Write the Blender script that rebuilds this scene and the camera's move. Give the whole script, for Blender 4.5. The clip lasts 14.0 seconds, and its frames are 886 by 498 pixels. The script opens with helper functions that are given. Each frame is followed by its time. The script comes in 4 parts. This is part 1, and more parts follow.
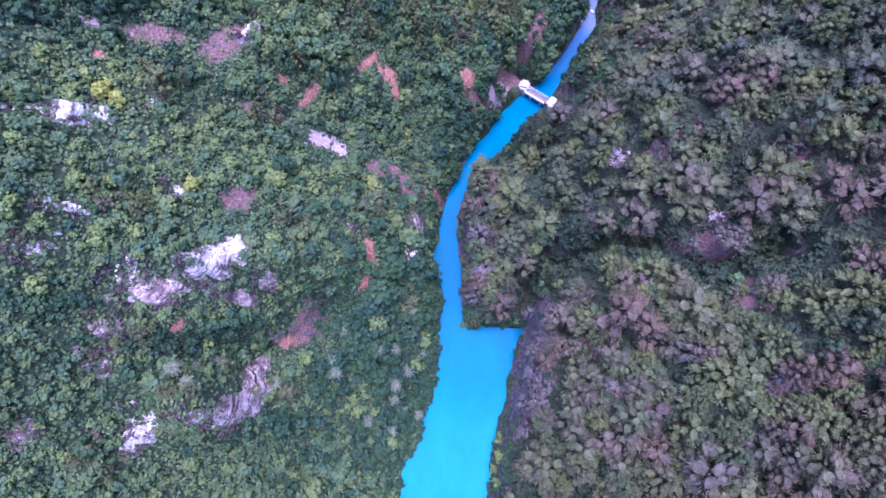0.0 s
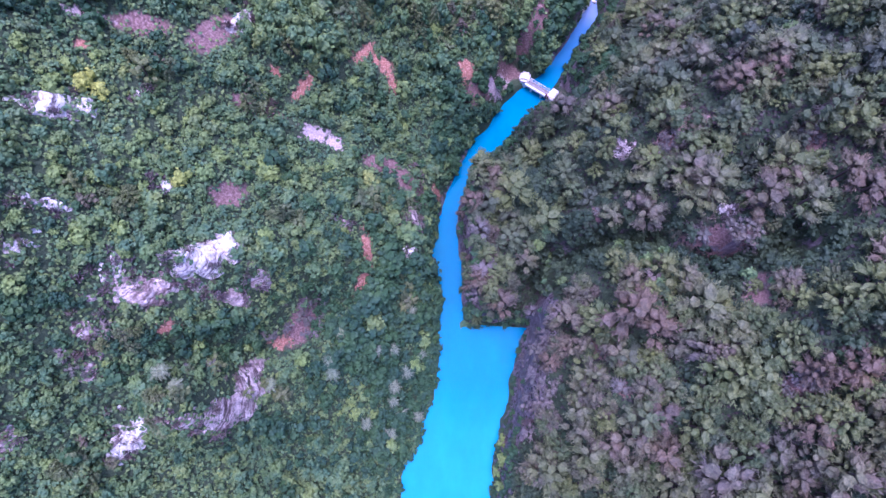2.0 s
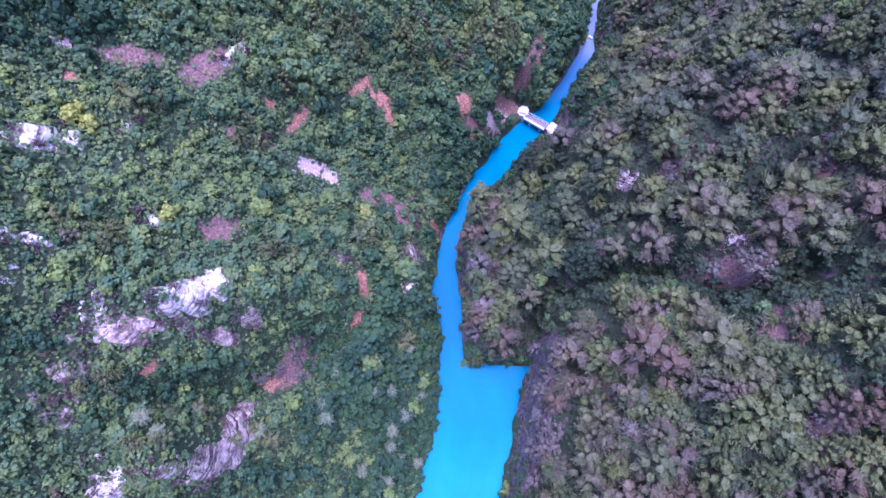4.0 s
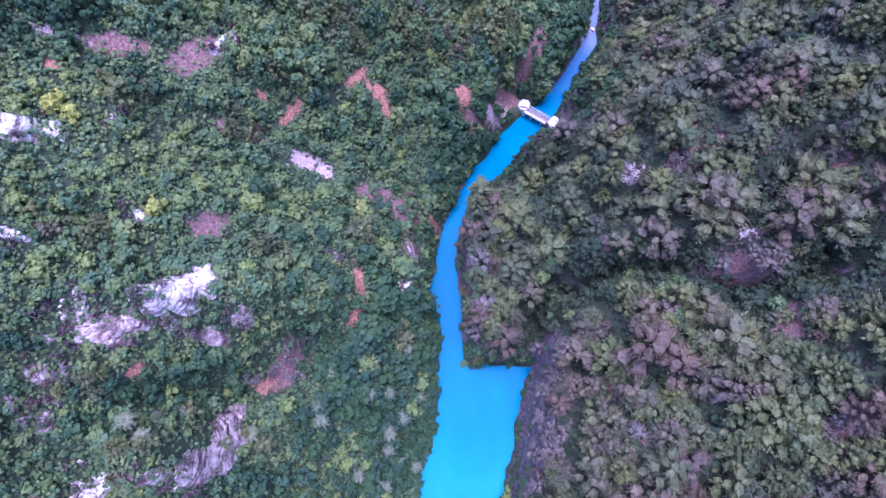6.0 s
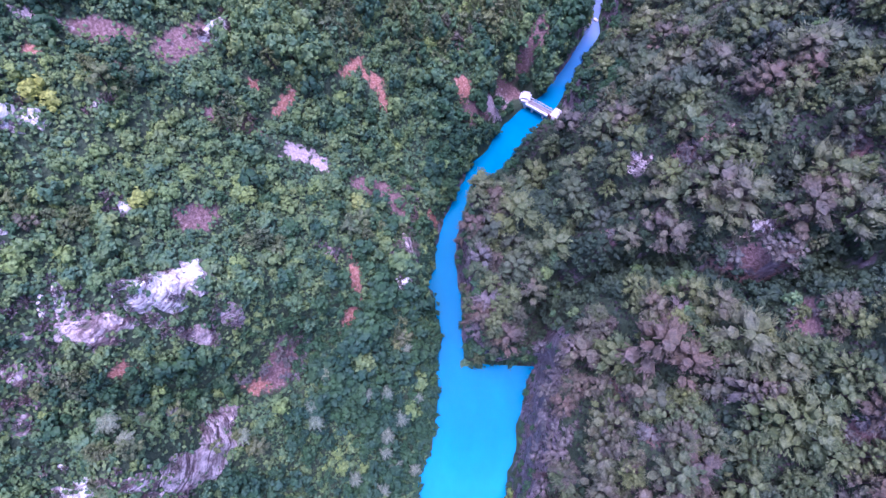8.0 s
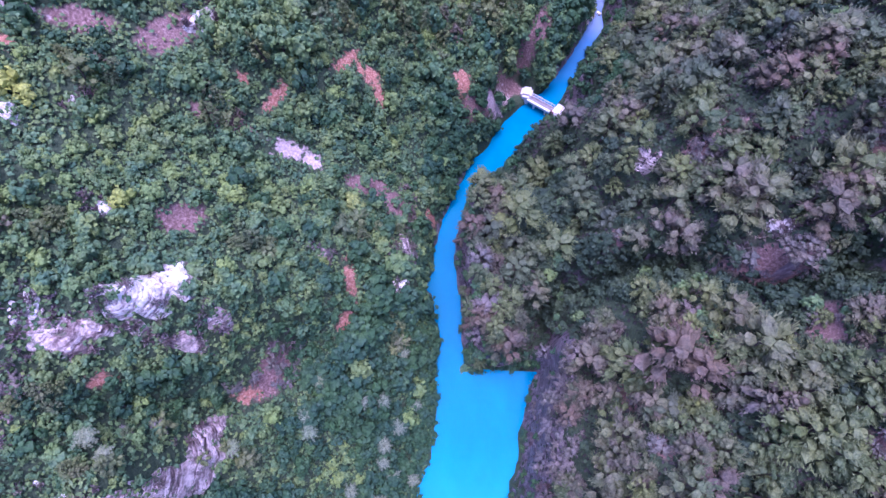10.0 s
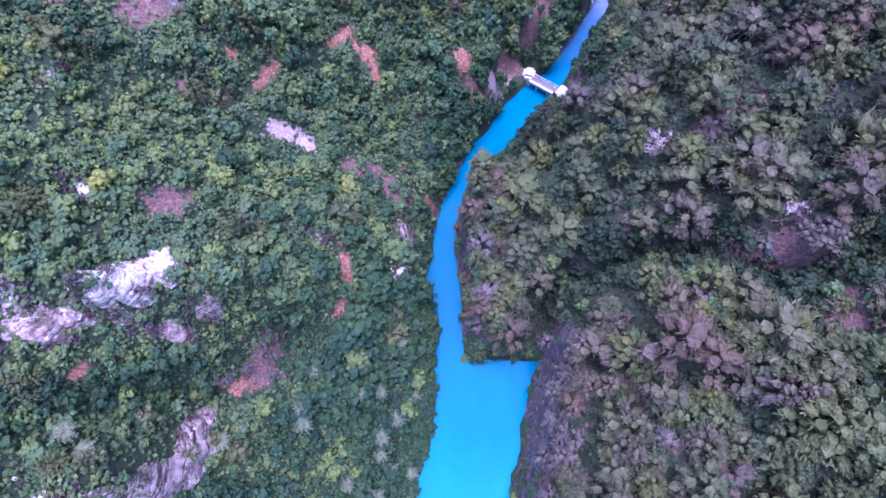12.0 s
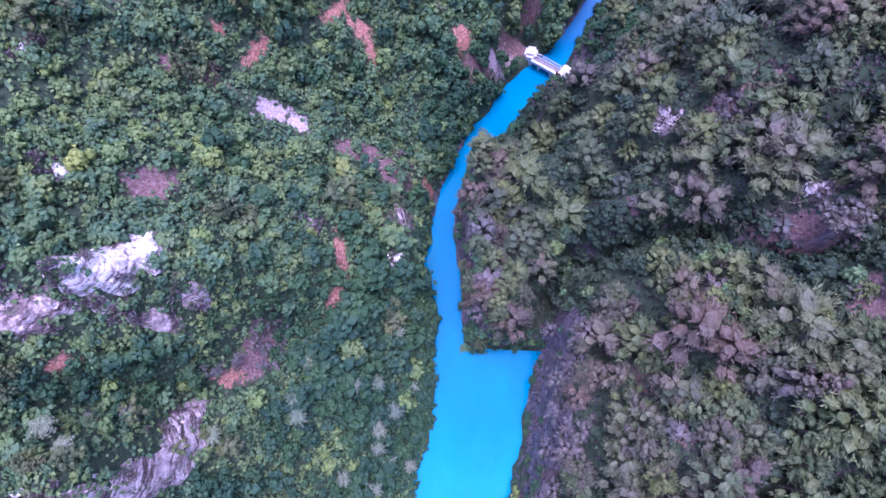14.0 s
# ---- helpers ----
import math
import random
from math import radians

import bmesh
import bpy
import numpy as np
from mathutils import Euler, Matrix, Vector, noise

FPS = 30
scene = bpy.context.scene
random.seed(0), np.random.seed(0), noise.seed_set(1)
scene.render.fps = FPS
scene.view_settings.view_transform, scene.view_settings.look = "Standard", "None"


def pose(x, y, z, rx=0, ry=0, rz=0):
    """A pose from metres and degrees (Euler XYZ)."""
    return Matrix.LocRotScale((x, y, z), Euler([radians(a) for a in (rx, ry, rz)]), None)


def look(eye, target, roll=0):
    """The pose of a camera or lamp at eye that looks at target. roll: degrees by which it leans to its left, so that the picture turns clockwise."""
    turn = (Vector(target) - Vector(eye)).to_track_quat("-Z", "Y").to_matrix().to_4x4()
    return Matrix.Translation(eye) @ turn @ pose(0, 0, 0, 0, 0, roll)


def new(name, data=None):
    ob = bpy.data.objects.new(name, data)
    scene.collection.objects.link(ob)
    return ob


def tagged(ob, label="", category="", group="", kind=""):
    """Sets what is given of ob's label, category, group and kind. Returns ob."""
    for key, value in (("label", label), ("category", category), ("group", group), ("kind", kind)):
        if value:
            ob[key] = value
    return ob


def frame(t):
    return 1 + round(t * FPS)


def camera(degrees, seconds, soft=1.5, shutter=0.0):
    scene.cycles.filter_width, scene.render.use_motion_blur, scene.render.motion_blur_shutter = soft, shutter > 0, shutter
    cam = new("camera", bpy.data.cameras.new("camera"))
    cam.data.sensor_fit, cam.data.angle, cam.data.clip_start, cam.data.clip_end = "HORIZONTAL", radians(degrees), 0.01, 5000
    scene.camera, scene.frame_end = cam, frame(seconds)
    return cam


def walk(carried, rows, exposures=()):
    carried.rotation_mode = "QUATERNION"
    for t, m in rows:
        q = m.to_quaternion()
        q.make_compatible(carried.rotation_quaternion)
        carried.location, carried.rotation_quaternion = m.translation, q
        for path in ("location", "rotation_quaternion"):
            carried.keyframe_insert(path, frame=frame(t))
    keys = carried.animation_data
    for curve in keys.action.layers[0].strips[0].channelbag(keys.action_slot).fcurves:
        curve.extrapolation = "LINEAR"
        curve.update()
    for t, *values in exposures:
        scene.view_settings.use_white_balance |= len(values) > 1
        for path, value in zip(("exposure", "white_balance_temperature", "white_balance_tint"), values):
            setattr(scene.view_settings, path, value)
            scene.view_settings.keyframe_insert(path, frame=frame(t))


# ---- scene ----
cam = camera(77.2, 14.0, soft=1.52)
PATH = [
    (0, (0.200, -0.011, 149.329), (0.012, 4.500, 129.846), -2.20),
    (0.5, (0.250, 0.070, 148.219), (0.063, 4.581, 128.735), -2.30),
    (1, (0.300, 0.193, 147.194), (0.108, 4.694, 127.707), -2.44),
    (1.5, (0.340, 0.283, 146.104), (0.140, 4.776, 126.616), -2.66),
    (2, (0.380, 0.394, 145.102), (0.180, 4.874, 125.612), -2.79),
    (2.5, (0.410, 0.488, 143.984), (0.214, 5.560, 124.639), -2.53),
    (3, (0.440, 0.432, 142.941), (0.262, 6.140, 123.774), -2.26),
    (5.5, (0.575, 0.734, 137.626), (0.412, 6.623, 118.513), -2.42),
    (6, (0.645, 0.759, 136.594), (0.479, 6.651, 117.482), -2.49),
    (6.5, (0.650, 0.852, 135.491), (0.486, 6.741, 116.378), -2.52),
    (7, (0.688, 0.894, 134.423), (0.517, 6.790, 115.312), -2.62),
    (7.5, (0.709, 0.993, 133.328), (0.543, 6.880, 114.215), -2.57),
    (8, (0.698, 1.069, 132.302), (0.542, 6.952, 113.188), -2.51),
    (10.5, (0.624, 3.050, 126.675), (0.517, 8.918, 107.556), -2.19),
    (11, (0.618, 3.142, 125.611), (0.506, 8.945, 106.471), -2.27),
    (11.5, (0.579, 3.238, 124.493), (0.474, 8.898, 105.311), -2.25),
    (12, (0.598, 3.208, 123.402), (0.500, 8.742, 104.183), -2.20),
    (12.5, (0.611, 3.294, 122.282), (0.511, 8.651, 103.013), -2.27),
    (13, (0.636, 3.403, 121.228), (0.532, 8.584, 101.911), -2.38),
    (13.5, (0.571, 3.530, 120.124), (0.490, 8.687, 100.800), -2.18),
    (14, (0.511, 3.749, 119.097), (0.450, 8.904, 99.773), -1.97),
]
EXPOSURE = 0.645
walk(cam, [(t, look(eye, target, roll)) for t, eye, target, roll in PATH], [(0, EXPOSURE, 4915, 57)])

# ---- daylight: a bright, hazy sky ----
CLOUDY, SUN_HIGH, SUN_ROUND = 0.17, 85.0, 340.0
world = bpy.data.worlds.new("sky")
scene.world = world
world.use_nodes = True
sky_nodes = world.node_tree.nodes
sky = sky_nodes.new("ShaderNodeTexSky")
sky.sky_type, sky.sun_disc = "NISHITA", False
sky.sun_elevation, sky.sun_rotation = radians(SUN_HIGH), radians(SUN_ROUND)
sky.air_density, sky.dust_density, sky.ozone_density = 1.0, 3.0, 1.5
world.node_tree.links.new(sky.outputs[0], sky_nodes["Background"].inputs[0])
sky_nodes["Background"].inputs[1].default_value = CLOUDY

sun = new("sun", bpy.data.lights.new("sun", "SUN"))
sun.data.energy, sun.data.angle, sun.data.color = 2.35, radians(36), (1.0, 0.95, 0.91)
round_, high = radians(SUN_ROUND), radians(SUN_HIGH)
sun.matrix_world = look((math.sin(round_) * math.cos(high) * 300, math.cos(round_) * math.cos(high) * 300, math.sin(high) * 300), (0, 0, 0))

# ---- materials ----
class Nodes:
    """A node material under way."""

    def __init__(self, name, roughness=0.8, specular=0.3):
        self.mat = bpy.data.materials.new(name)
        self.mat.use_nodes = True
        self.tree = self.mat.node_tree
        self.shader = self.tree.nodes["Principled BSDF"]
        self.shader.inputs["Roughness"].default_value = roughness
        self.shader.inputs["Specular IOR Level"].default_value = specular
        self.place = self.tree.nodes.new("ShaderNodeNewGeometry").outputs["Position"]

    def link(self, a, b):
        self.tree.links.new(a, b)

    def noise(self, scale, detail=4.0, rough=0.6, stretch=None):
        n = self.tree.nodes.new("ShaderNodeTexNoise")
        n.inputs["Scale"].default_value, n.inputs["Detail"].default_value, n.inputs["Roughness"].default_value = scale, detail, rough
        at = self.place
        if stretch:
            m = self.tree.nodes.new("ShaderNodeMapping")
            m.inputs["Scale"].default_value, m.inputs["Rotation"].default_value = stretch[0], stretch[1]
            self.link(at, m.inputs["Vector"])
            at = m.outputs[0]
        self.link(at, n.inputs["Vector"])
        return n.outputs["Fac"]

    def ramp(self, fac, stops):
        r = self.tree.nodes.new("ShaderNodeValToRGB")
        while len(r.color_ramp.elements) < len(stops):
            r.color_ramp.elements.new(0.5)
        for e, (at, c) in zip(r.color_ramp.elements, stops):
            e.position, e.color = at, (*c, 1) if len(c) == 3 else c
        self.link(fac, r.inputs[0])
        return r.outputs[0]

    def math(self, kind, a, b=0.0):
        n = self.tree.nodes.new("ShaderNodeMath")
        n.operation = kind
        for value, slot in ((a, 0), (b, 1)):
            if isinstance(value, (int, float)):
                n.inputs[slot].default_value = value
            else:
                self.link(value, n.inputs[slot])
        return n.outputs[0]

    def mix(self, fac, a, b, how="MIX"):
        n = self.tree.nodes.new("ShaderNodeMix")
        n.data_type, n.blend_type = "RGBA", how
        for value, slot in ((fac, 0), (a, 6), (b, 7)):
            if isinstance(value, (int, float)):
                n.inputs[slot].default_value = value
            elif isinstance(value, tuple):
                n.inputs[slot].default_value = (*value, 1)
            else:
                self.link(value, n.inputs[slot])
        return n.outputs[2]

    def attribute(self, name):
        n = self.tree.nodes.new("ShaderNodeAttribute")
        n.attribute_name = name
        return n.outputs["Fac"]

    def axis(self, which):
        n = self.tree.nodes.new("ShaderNodeSeparateXYZ")
        self.link(self.place, n.inputs[0])
        return n.outputs[which]

    def span(self, value, low, high):
        n = self.tree.nodes.new("ShaderNodeMapRange")
        n.interpolation_type = "SMOOTHSTEP"
        n.inputs[1].default_value, n.inputs[2].default_value = low, high
        self.link(value, n.inputs[0])
        return n.outputs[0]

    def bump(self, height, strength, distance):
        n = self.tree.nodes.new("ShaderNodeBump")
        n.inputs["Strength"].default_value, n.inputs["Distance"].default_value = strength, distance
        self.link(height, n.inputs["Height"])
        self.link(n.outputs[0], self.shader.inputs["Normal"])

    def colour(self, value):
        if isinstance(value, tuple):
            self.shader.inputs["Base Color"].default_value = (*value, 1)
        else:
            self.link(value, self.shader.inputs["Base Color"])
        return self.mat


def foliage(name, shades, light, mottled=0.16, own_share=0.45):
    """Leaves: the tree's own shade, with every spray a little different."""
    n = Nodes(name, 0.62, 0.25)
    own = n.tree.nodes.new("ShaderNodeObjectInfo").outputs["Random"]
    single = n.math("FRACT", n.math("ADD", n.attribute("tint"), own))
    stand = n.span(n.noise(0.14, 2.0), 0.30, 0.70)
    tint = n.math("ADD", n.math("MULTIPLY", stand, 1 - own_share), n.math("MULTIPLY", single, own_share))
    leaf = n.tree.nodes.new("ShaderNodeNewGeometry").outputs["Random Per Island"]
    base = n.ramp(tint, [(k / (len(shades) - 1), c) for k, c in enumerate(shades)])
    patch = n.ramp(n.noise(0.09, 3.0), [(0.36, (0.80, 0.88, 0.94)), (0.64, (1.22, 1.12, 0.98))])
    base = n.mix(1.0, base, patch, "MULTIPLY")
    base = n.mix(n.math("MULTIPLY", n.math("POWER", leaf, 1.6), mottled), base, light)
    dark = n.ramp(n.math("FRACT", n.math("MULTIPLY", leaf, 7.31)), [(0.0, (0.80, 0.82, 0.84)), (0.6, (1, 1, 1))])
    base = n.mix(1.0, base, dark, "MULTIPLY")
    fine = n.ramp(n.noise(3.2, 3, 0.6), [(0.36, (0.74, 0.76, 0.78)), (0.64, (1.24, 1.22, 1.16))])
    return n.colour(n.mix(1.0, base, fine, "MULTIPLY"))


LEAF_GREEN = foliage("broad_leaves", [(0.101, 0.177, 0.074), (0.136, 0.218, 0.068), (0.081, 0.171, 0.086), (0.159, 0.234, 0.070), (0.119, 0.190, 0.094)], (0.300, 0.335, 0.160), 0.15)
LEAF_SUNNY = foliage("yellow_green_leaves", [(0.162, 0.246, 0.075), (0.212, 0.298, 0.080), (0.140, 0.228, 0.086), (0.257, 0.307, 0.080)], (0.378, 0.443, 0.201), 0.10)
LEAF_GOLD = foliage("golden_leaves", [(0.300, 0.350, 0.075), (0.360, 0.400, 0.080), (0.270, 0.340, 0.085)], (0.55, 0.58, 0.20), 0.15)
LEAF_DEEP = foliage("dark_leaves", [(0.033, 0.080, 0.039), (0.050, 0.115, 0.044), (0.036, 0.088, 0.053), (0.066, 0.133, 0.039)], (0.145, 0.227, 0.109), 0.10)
LEAF_GREY = foliage("grey_green_needles", [(0.074, 0.106, 0.050), (0.102, 0.134, 0.055), (0.116, 0.142, 0.060), (0.100, 0.114, 0.062), (0.110, 0.102, 0.072), (0.132, 0.110, 0.090), (0.114, 0.094, 0.086)], (0.350, 0.355, 0.205), 0.26, 0.55)
LEAF_OLIVE = foliage("olive_needles", [(0.099, 0.134, 0.048), (0.125, 0.157, 0.052), (0.087, 0.129, 0.056), (0.114, 0.131, 0.061)], (0.360, 0.385, 0.200), 0.26, 0.6)
# Purplish shade between the eastern crowns, painted as dark low leaves.
LEAF_GAP = foliage("gap_shade_leaves", [(0.036, 0.031, 0.031), (0.048, 0.038, 0.040), (0.031, 0.033, 0.027), (0.043, 0.034, 0.034)], (0.14, 0.12, 0.11), 0.3)
LEAF_DUSKY = foliage("dusky_needles", [(0.068, 0.102, 0.050), (0.093, 0.127, 0.063), (0.079, 0.096, 0.063), (0.075, 0.122, 0.053)], (0.184, 0.200, 0.152), 0.18, 0.7)
# Green leaves darkened to hold the shade of ravines and tree gaps.
LEAF_BRUSH = foliage("shade_dulled_leaves", [(0.035, 0.064, 0.035), (0.051, 0.083, 0.041), (0.040, 0.068, 0.044), (0.056, 0.093, 0.041)], (0.17, 0.23, 0.12), 0.10)
LEAF_PALE = foliage("pale_fronds", [(0.140, 0.184, 0.112), (0.168, 0.205, 0.131), (0.148, 0.205, 0.112)], (0.300, 0.359, 0.238), 0.4)
TWIG = foliage("dry_twigs", [(0.159, 0.112, 0.118), (0.203, 0.140, 0.135), (0.143, 0.112, 0.135), (0.211, 0.177, 0.135), (0.127, 0.121, 0.093)], (0.379, 0.317, 0.303), 0.4)
LEAF_RUSSET = foliage("russet_needles", [(0.105, 0.089, 0.060), (0.130, 0.095, 0.070), (0.101, 0.096, 0.058), (0.119, 0.089, 0.069)], (0.288, 0.232, 0.192), 0.25)
LEAF_ASHEN = foliage("ashen_twigs", [(0.150, 0.132, 0.126), (0.180, 0.154, 0.148), (0.140, 0.136, 0.112), (0.168, 0.140, 0.126)], (0.40, 0.37, 0.345), 0.25)


def bark():
    n = Nodes("bark", 0.9, 0.2)
    n.bump(n.noise(9, 4), 0.6, 0.03)
    return n.colour(n.ramp(n.noise(6, 5, 0.7, ((1, 1, 0.2), (0, 0, 0))), [(0.3, (0.06, 0.045, 0.04)), (0.7, (0.17, 0.13, 0.115))]))


def earth():
    """The forest floor: dark humus, mauve scree, red and pale scars, bare rock where it is steep."""
    n = Nodes("forest_floor", 0.95, 0.15)
    fine, broad = n.noise(2.4, 6, 0.7), n.noise(0.22, 4)
    humus = n.ramp(fine, [(0.3, (0.038, 0.062, 0.036)), (0.7, (0.095, 0.130, 0.068))])
    mauve = n.ramp(fine, [(0.28, (0.100, 0.060, 0.052)), (0.52, (0.31, 0.185, 0.160)), (0.75, (0.60, 0.43, 0.38))])
    red = n.ramp(fine, [(0.3, (0.20, 0.080, 0.050)), (0.52, (0.52, 0.235, 0.155)), (0.72, (0.80, 0.52, 0.41))])
    pale = n.ramp(fine, [(0.3, (0.36, 0.22, 0.20)), (0.66, (0.86, 0.71, 0.67))])
    rock = n.ramp(n.noise(1.1, 7, 0.72, ((1, 1, 0.35), (0.12, 0.1, 0))), [(0.3, (0.070, 0.055, 0.060)), (0.5, (0.19, 0.15, 0.16)), (0.72, (0.42, 0.35, 0.36))])
    ruffle = n.math("MULTIPLY", n.math("SUBTRACT", n.noise(0.7, 5, 0.65), 0.5), 1.1)
    c = n.mix(n.span(n.math("ADD", n.attribute("mauve"), n.math("MULTIPLY", n.math("SUBTRACT", broad, 0.5), 1.0)), 0.3, 0.75), humus, mauve)
    c = n.mix(n.span(n.math("ADD", n.attribute("steep"), ruffle), 0.35, 0.7), c, rock)
    c = n.mix(n.span(n.math("ADD", n.attribute("red"), n.math("MULTIPLY", ruffle, 1.8)), 0.42, 0.8), c, red)
    c = n.mix(n.span(n.math("ADD", n.attribute("pale"), n.math("MULTIPLY", ruffle, 1.8)), 0.42, 0.75), c, pale)
    n.bump(n.noise(1.8, 7, 0.7), 0.9, 0.35)
    return n.colour(c)


def limestone(name, low, middle, high, stained=0.6):
    """Bedded stone: level beds with dark joints, mauve weathering and painted shade, grain and patches of moss."""
    n = Nodes(name, 0.85, 0.25)
    beds = n.noise(1.0, 5, 0.65, ((0.16, 0.16, 1.5), (0.10, 0.08, 0)))
    grain = n.noise(2.2, 7, 0.7)
    both = n.math("ADD", n.math("MULTIPLY", beds, 0.68), n.math("MULTIPLY", grain, 0.32))
    c = n.ramp(both, [(0.41, low), (0.47, middle), (0.53, high), (0.58, high), (0.62, middle)])
    stain = n.span(n.noise(0.36, 6, 0.7), 0.44, 0.58)
    c = n.mix(n.math("MULTIPLY", stain, stained), c, n.mix(grain, low, middle))
    moss = n.span(n.noise(0.5, 6, 0.7), 0.56, 0.63)
    c = n.mix(n.math("MULTIPLY", moss, 0.85), c, (0.11, 0.12, 0.075))
    n.bump(both, 0.7, 0.5)
    return n.colour(c)


ROCK_WHITE = limestone("white_limestone", (0.15, 0.115, 0.125), (0.68, 0.58, 0.51), (0.98, 0.92, 0.83), 0.3)
# Mauve mixes weathering with the shade of steep ledge faces, put into colour.
ROCK_MAUVE = limestone("mauve_limestone", (0.080, 0.056, 0.050), (0.34, 0.245, 0.220), (0.80, 0.66, 0.59))
ROCK_RED = limestone("red_stained_rock", (0.20, 0.08, 0.07), (0.46, 0.22, 0.20), (0.66, 0.42, 0.30))
# Base colour kept dark to stand in for shade at the cliff's foot.
ROCK_SHADED = limestone("shaded_cliff_rock", (0.070, 0.058, 0.060), (0.16, 0.130, 0.136), (0.29, 0.245, 0.255))


def milky_water():
    n = Nodes("milky_water", 0.12, 0.06)
    n.shader.inputs["IOR"].default_value = 1.33
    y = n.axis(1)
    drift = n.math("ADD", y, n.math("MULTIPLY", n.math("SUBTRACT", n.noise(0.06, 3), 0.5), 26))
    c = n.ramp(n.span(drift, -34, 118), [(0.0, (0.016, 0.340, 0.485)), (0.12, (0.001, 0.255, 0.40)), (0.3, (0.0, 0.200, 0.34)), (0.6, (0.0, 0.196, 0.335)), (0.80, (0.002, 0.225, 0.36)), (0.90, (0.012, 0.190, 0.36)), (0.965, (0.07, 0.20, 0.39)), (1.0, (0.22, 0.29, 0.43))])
    silt = n.ramp(n.noise(0.11, 4, 0.6, ((1, 0.5, 1), (0, 0, 0.3))), [(0.36, (0.86, 0.90, 0.93)), (0.64, (1.12, 1.06, 1.04))])
    c = n.mix(1.0, c, silt, "MULTIPLY")
    n.bump(n.noise(1.6, 4, 0.6), 0.12, 0.05)
    return n.colour(c)


def concrete(name, low, high):
    n = Nodes(name, 0.8, 0.3)
    n.bump(n.noise(7, 6), 0.3, 0.02)
    return n.colour(n.ramp(n.noise(1.6, 7, 0.7), [(0.3, low), (0.65, high)]))


BARK, EARTH, WATER = bark(), earth(), milky_water()
CONCRETE, RUST = concrete("pale_concrete", (0.50, 0.44, 0.46), (0.86, 0.80, 0.80)), concrete("rusty_steel", (0.12, 0.05, 0.045), (0.26, 0.11, 0.09))
DECK = concrete("grey_concrete", (0.16, 0.135, 0.135), (0.34, 0.30, 0.30))
WHITE_PAINT = concrete("white_paint", (0.62, 0.60, 0.62), (0.85, 0.84, 0.85))


# ---- small tools ----
def mesh_of(name, verts, faces, material, smooth=False, normals=None):
    me = bpy.data.meshes.new(name)
    me.from_pydata(verts, [], faces)
    if normals is not None:
        me.attributes.new("custom_normal", "FLOAT_VECTOR", "POINT").data.foreach_set("vector", np.asarray(normals, np.float32).ravel())
    me.materials.append(material)
    if smooth:
        me.shade_smooth()
    me.update()
    return me


def give(me, name, values):
    me.attributes.new(name, "FLOAT", "POINT").data.foreach_set("value", np.asarray(values, np.float32))


def part(name, data, parent, label=""):
    """Links a mesh as one part under a thing."""
    ob = new(name, data)
    ob.parent = parent
    return tagged(ob, label)


def blob(rng, size, squash=1.0, step=1):
    """A small uneven lump: vertices, triangles and soft normals."""
    bm = bmesh.new()
    bmesh.ops.create_icosphere(bm, subdivisions=step, radius=1)
    v = np.array([p.co for p in bm.verts])
    f = np.array([[p.index for p in q.verts] for q in bm.faces])
    bm.free()
    n = v.copy()
    v *= size * (1 + rng.uniform(-0.18, 0.18, (len(v), 1)))
    v[:, 2] *= squash
    return v, f, n


def joined(pieces):
    """Several (vertices, triangles[, normals]) as one."""
    verts, faces, base = [], [], 0
    for v, f, *_ in pieces:
        verts.append(v)
        faces.append(f + base)
        base += len(v)
    whole = np.concatenate(verts), np.concatenate(faces)
    return (*whole, np.concatenate([p[2] for p in pieces])) if len(pieces[0]) > 2 else whole


def unit(v):
    return v / np.maximum(np.linalg.norm(v, axis=-1, keepdims=True), 1e-6)


def sprays(rng, centre, outward, size, aspect=0.7, soft=0.3):
    """A bent leaf spray (two triangles) at every centre, facing roughly outward."""
    n = len(centre)
    outward = unit(outward)
    facing = unit(outward + rng.normal(0, 0.42, (n, 3)))
    along = unit(np.cross(facing, rng.normal(0, 1, (n, 3))))
    across = np.cross(facing, along)
    s = size * rng.uniform(0.65, 1.35, (n, 1))
    a, b = centre - along * s, centre + along * s - facing * s * 0.35
    c, d = centre + across * s * aspect + facing * s * 0.12, centre - across * s * aspect + facing * s * 0.12
    verts = np.stack([a, d, b, c], 1).reshape(-1, 3)
    k = 4 * np.arange(n)[:, None]
    shade = unit(outward + rng.normal(0, soft, (n, 3)))
    return verts, np.concatenate([k + [0, 1, 3], k + [1, 2, 3]]), np.repeat(shade, 4, 0)


def tufts(rng, foot, way, facing, length, wide, soft=0.3):
    """A slim pointed tuft (two triangles) from every foot along its way."""
    n = len(foot)
    across = unit(np.cross(way, facing)) * wide
    belly, tip = foot + way * length * rng.uniform(0.35, 0.6, (n, 1)), foot + way * length
    verts = np.stack([foot, belly + across, tip, belly - across], 1).reshape(-1, 3)
    k = 4 * np.arange(n)[:, None]
    shade = unit(facing + rng.normal(0, soft, (n, 3)))
    return verts, np.concatenate([k + [0, 1, 3], k + [1, 2, 3]]), np.repeat(shade, 4, 0)


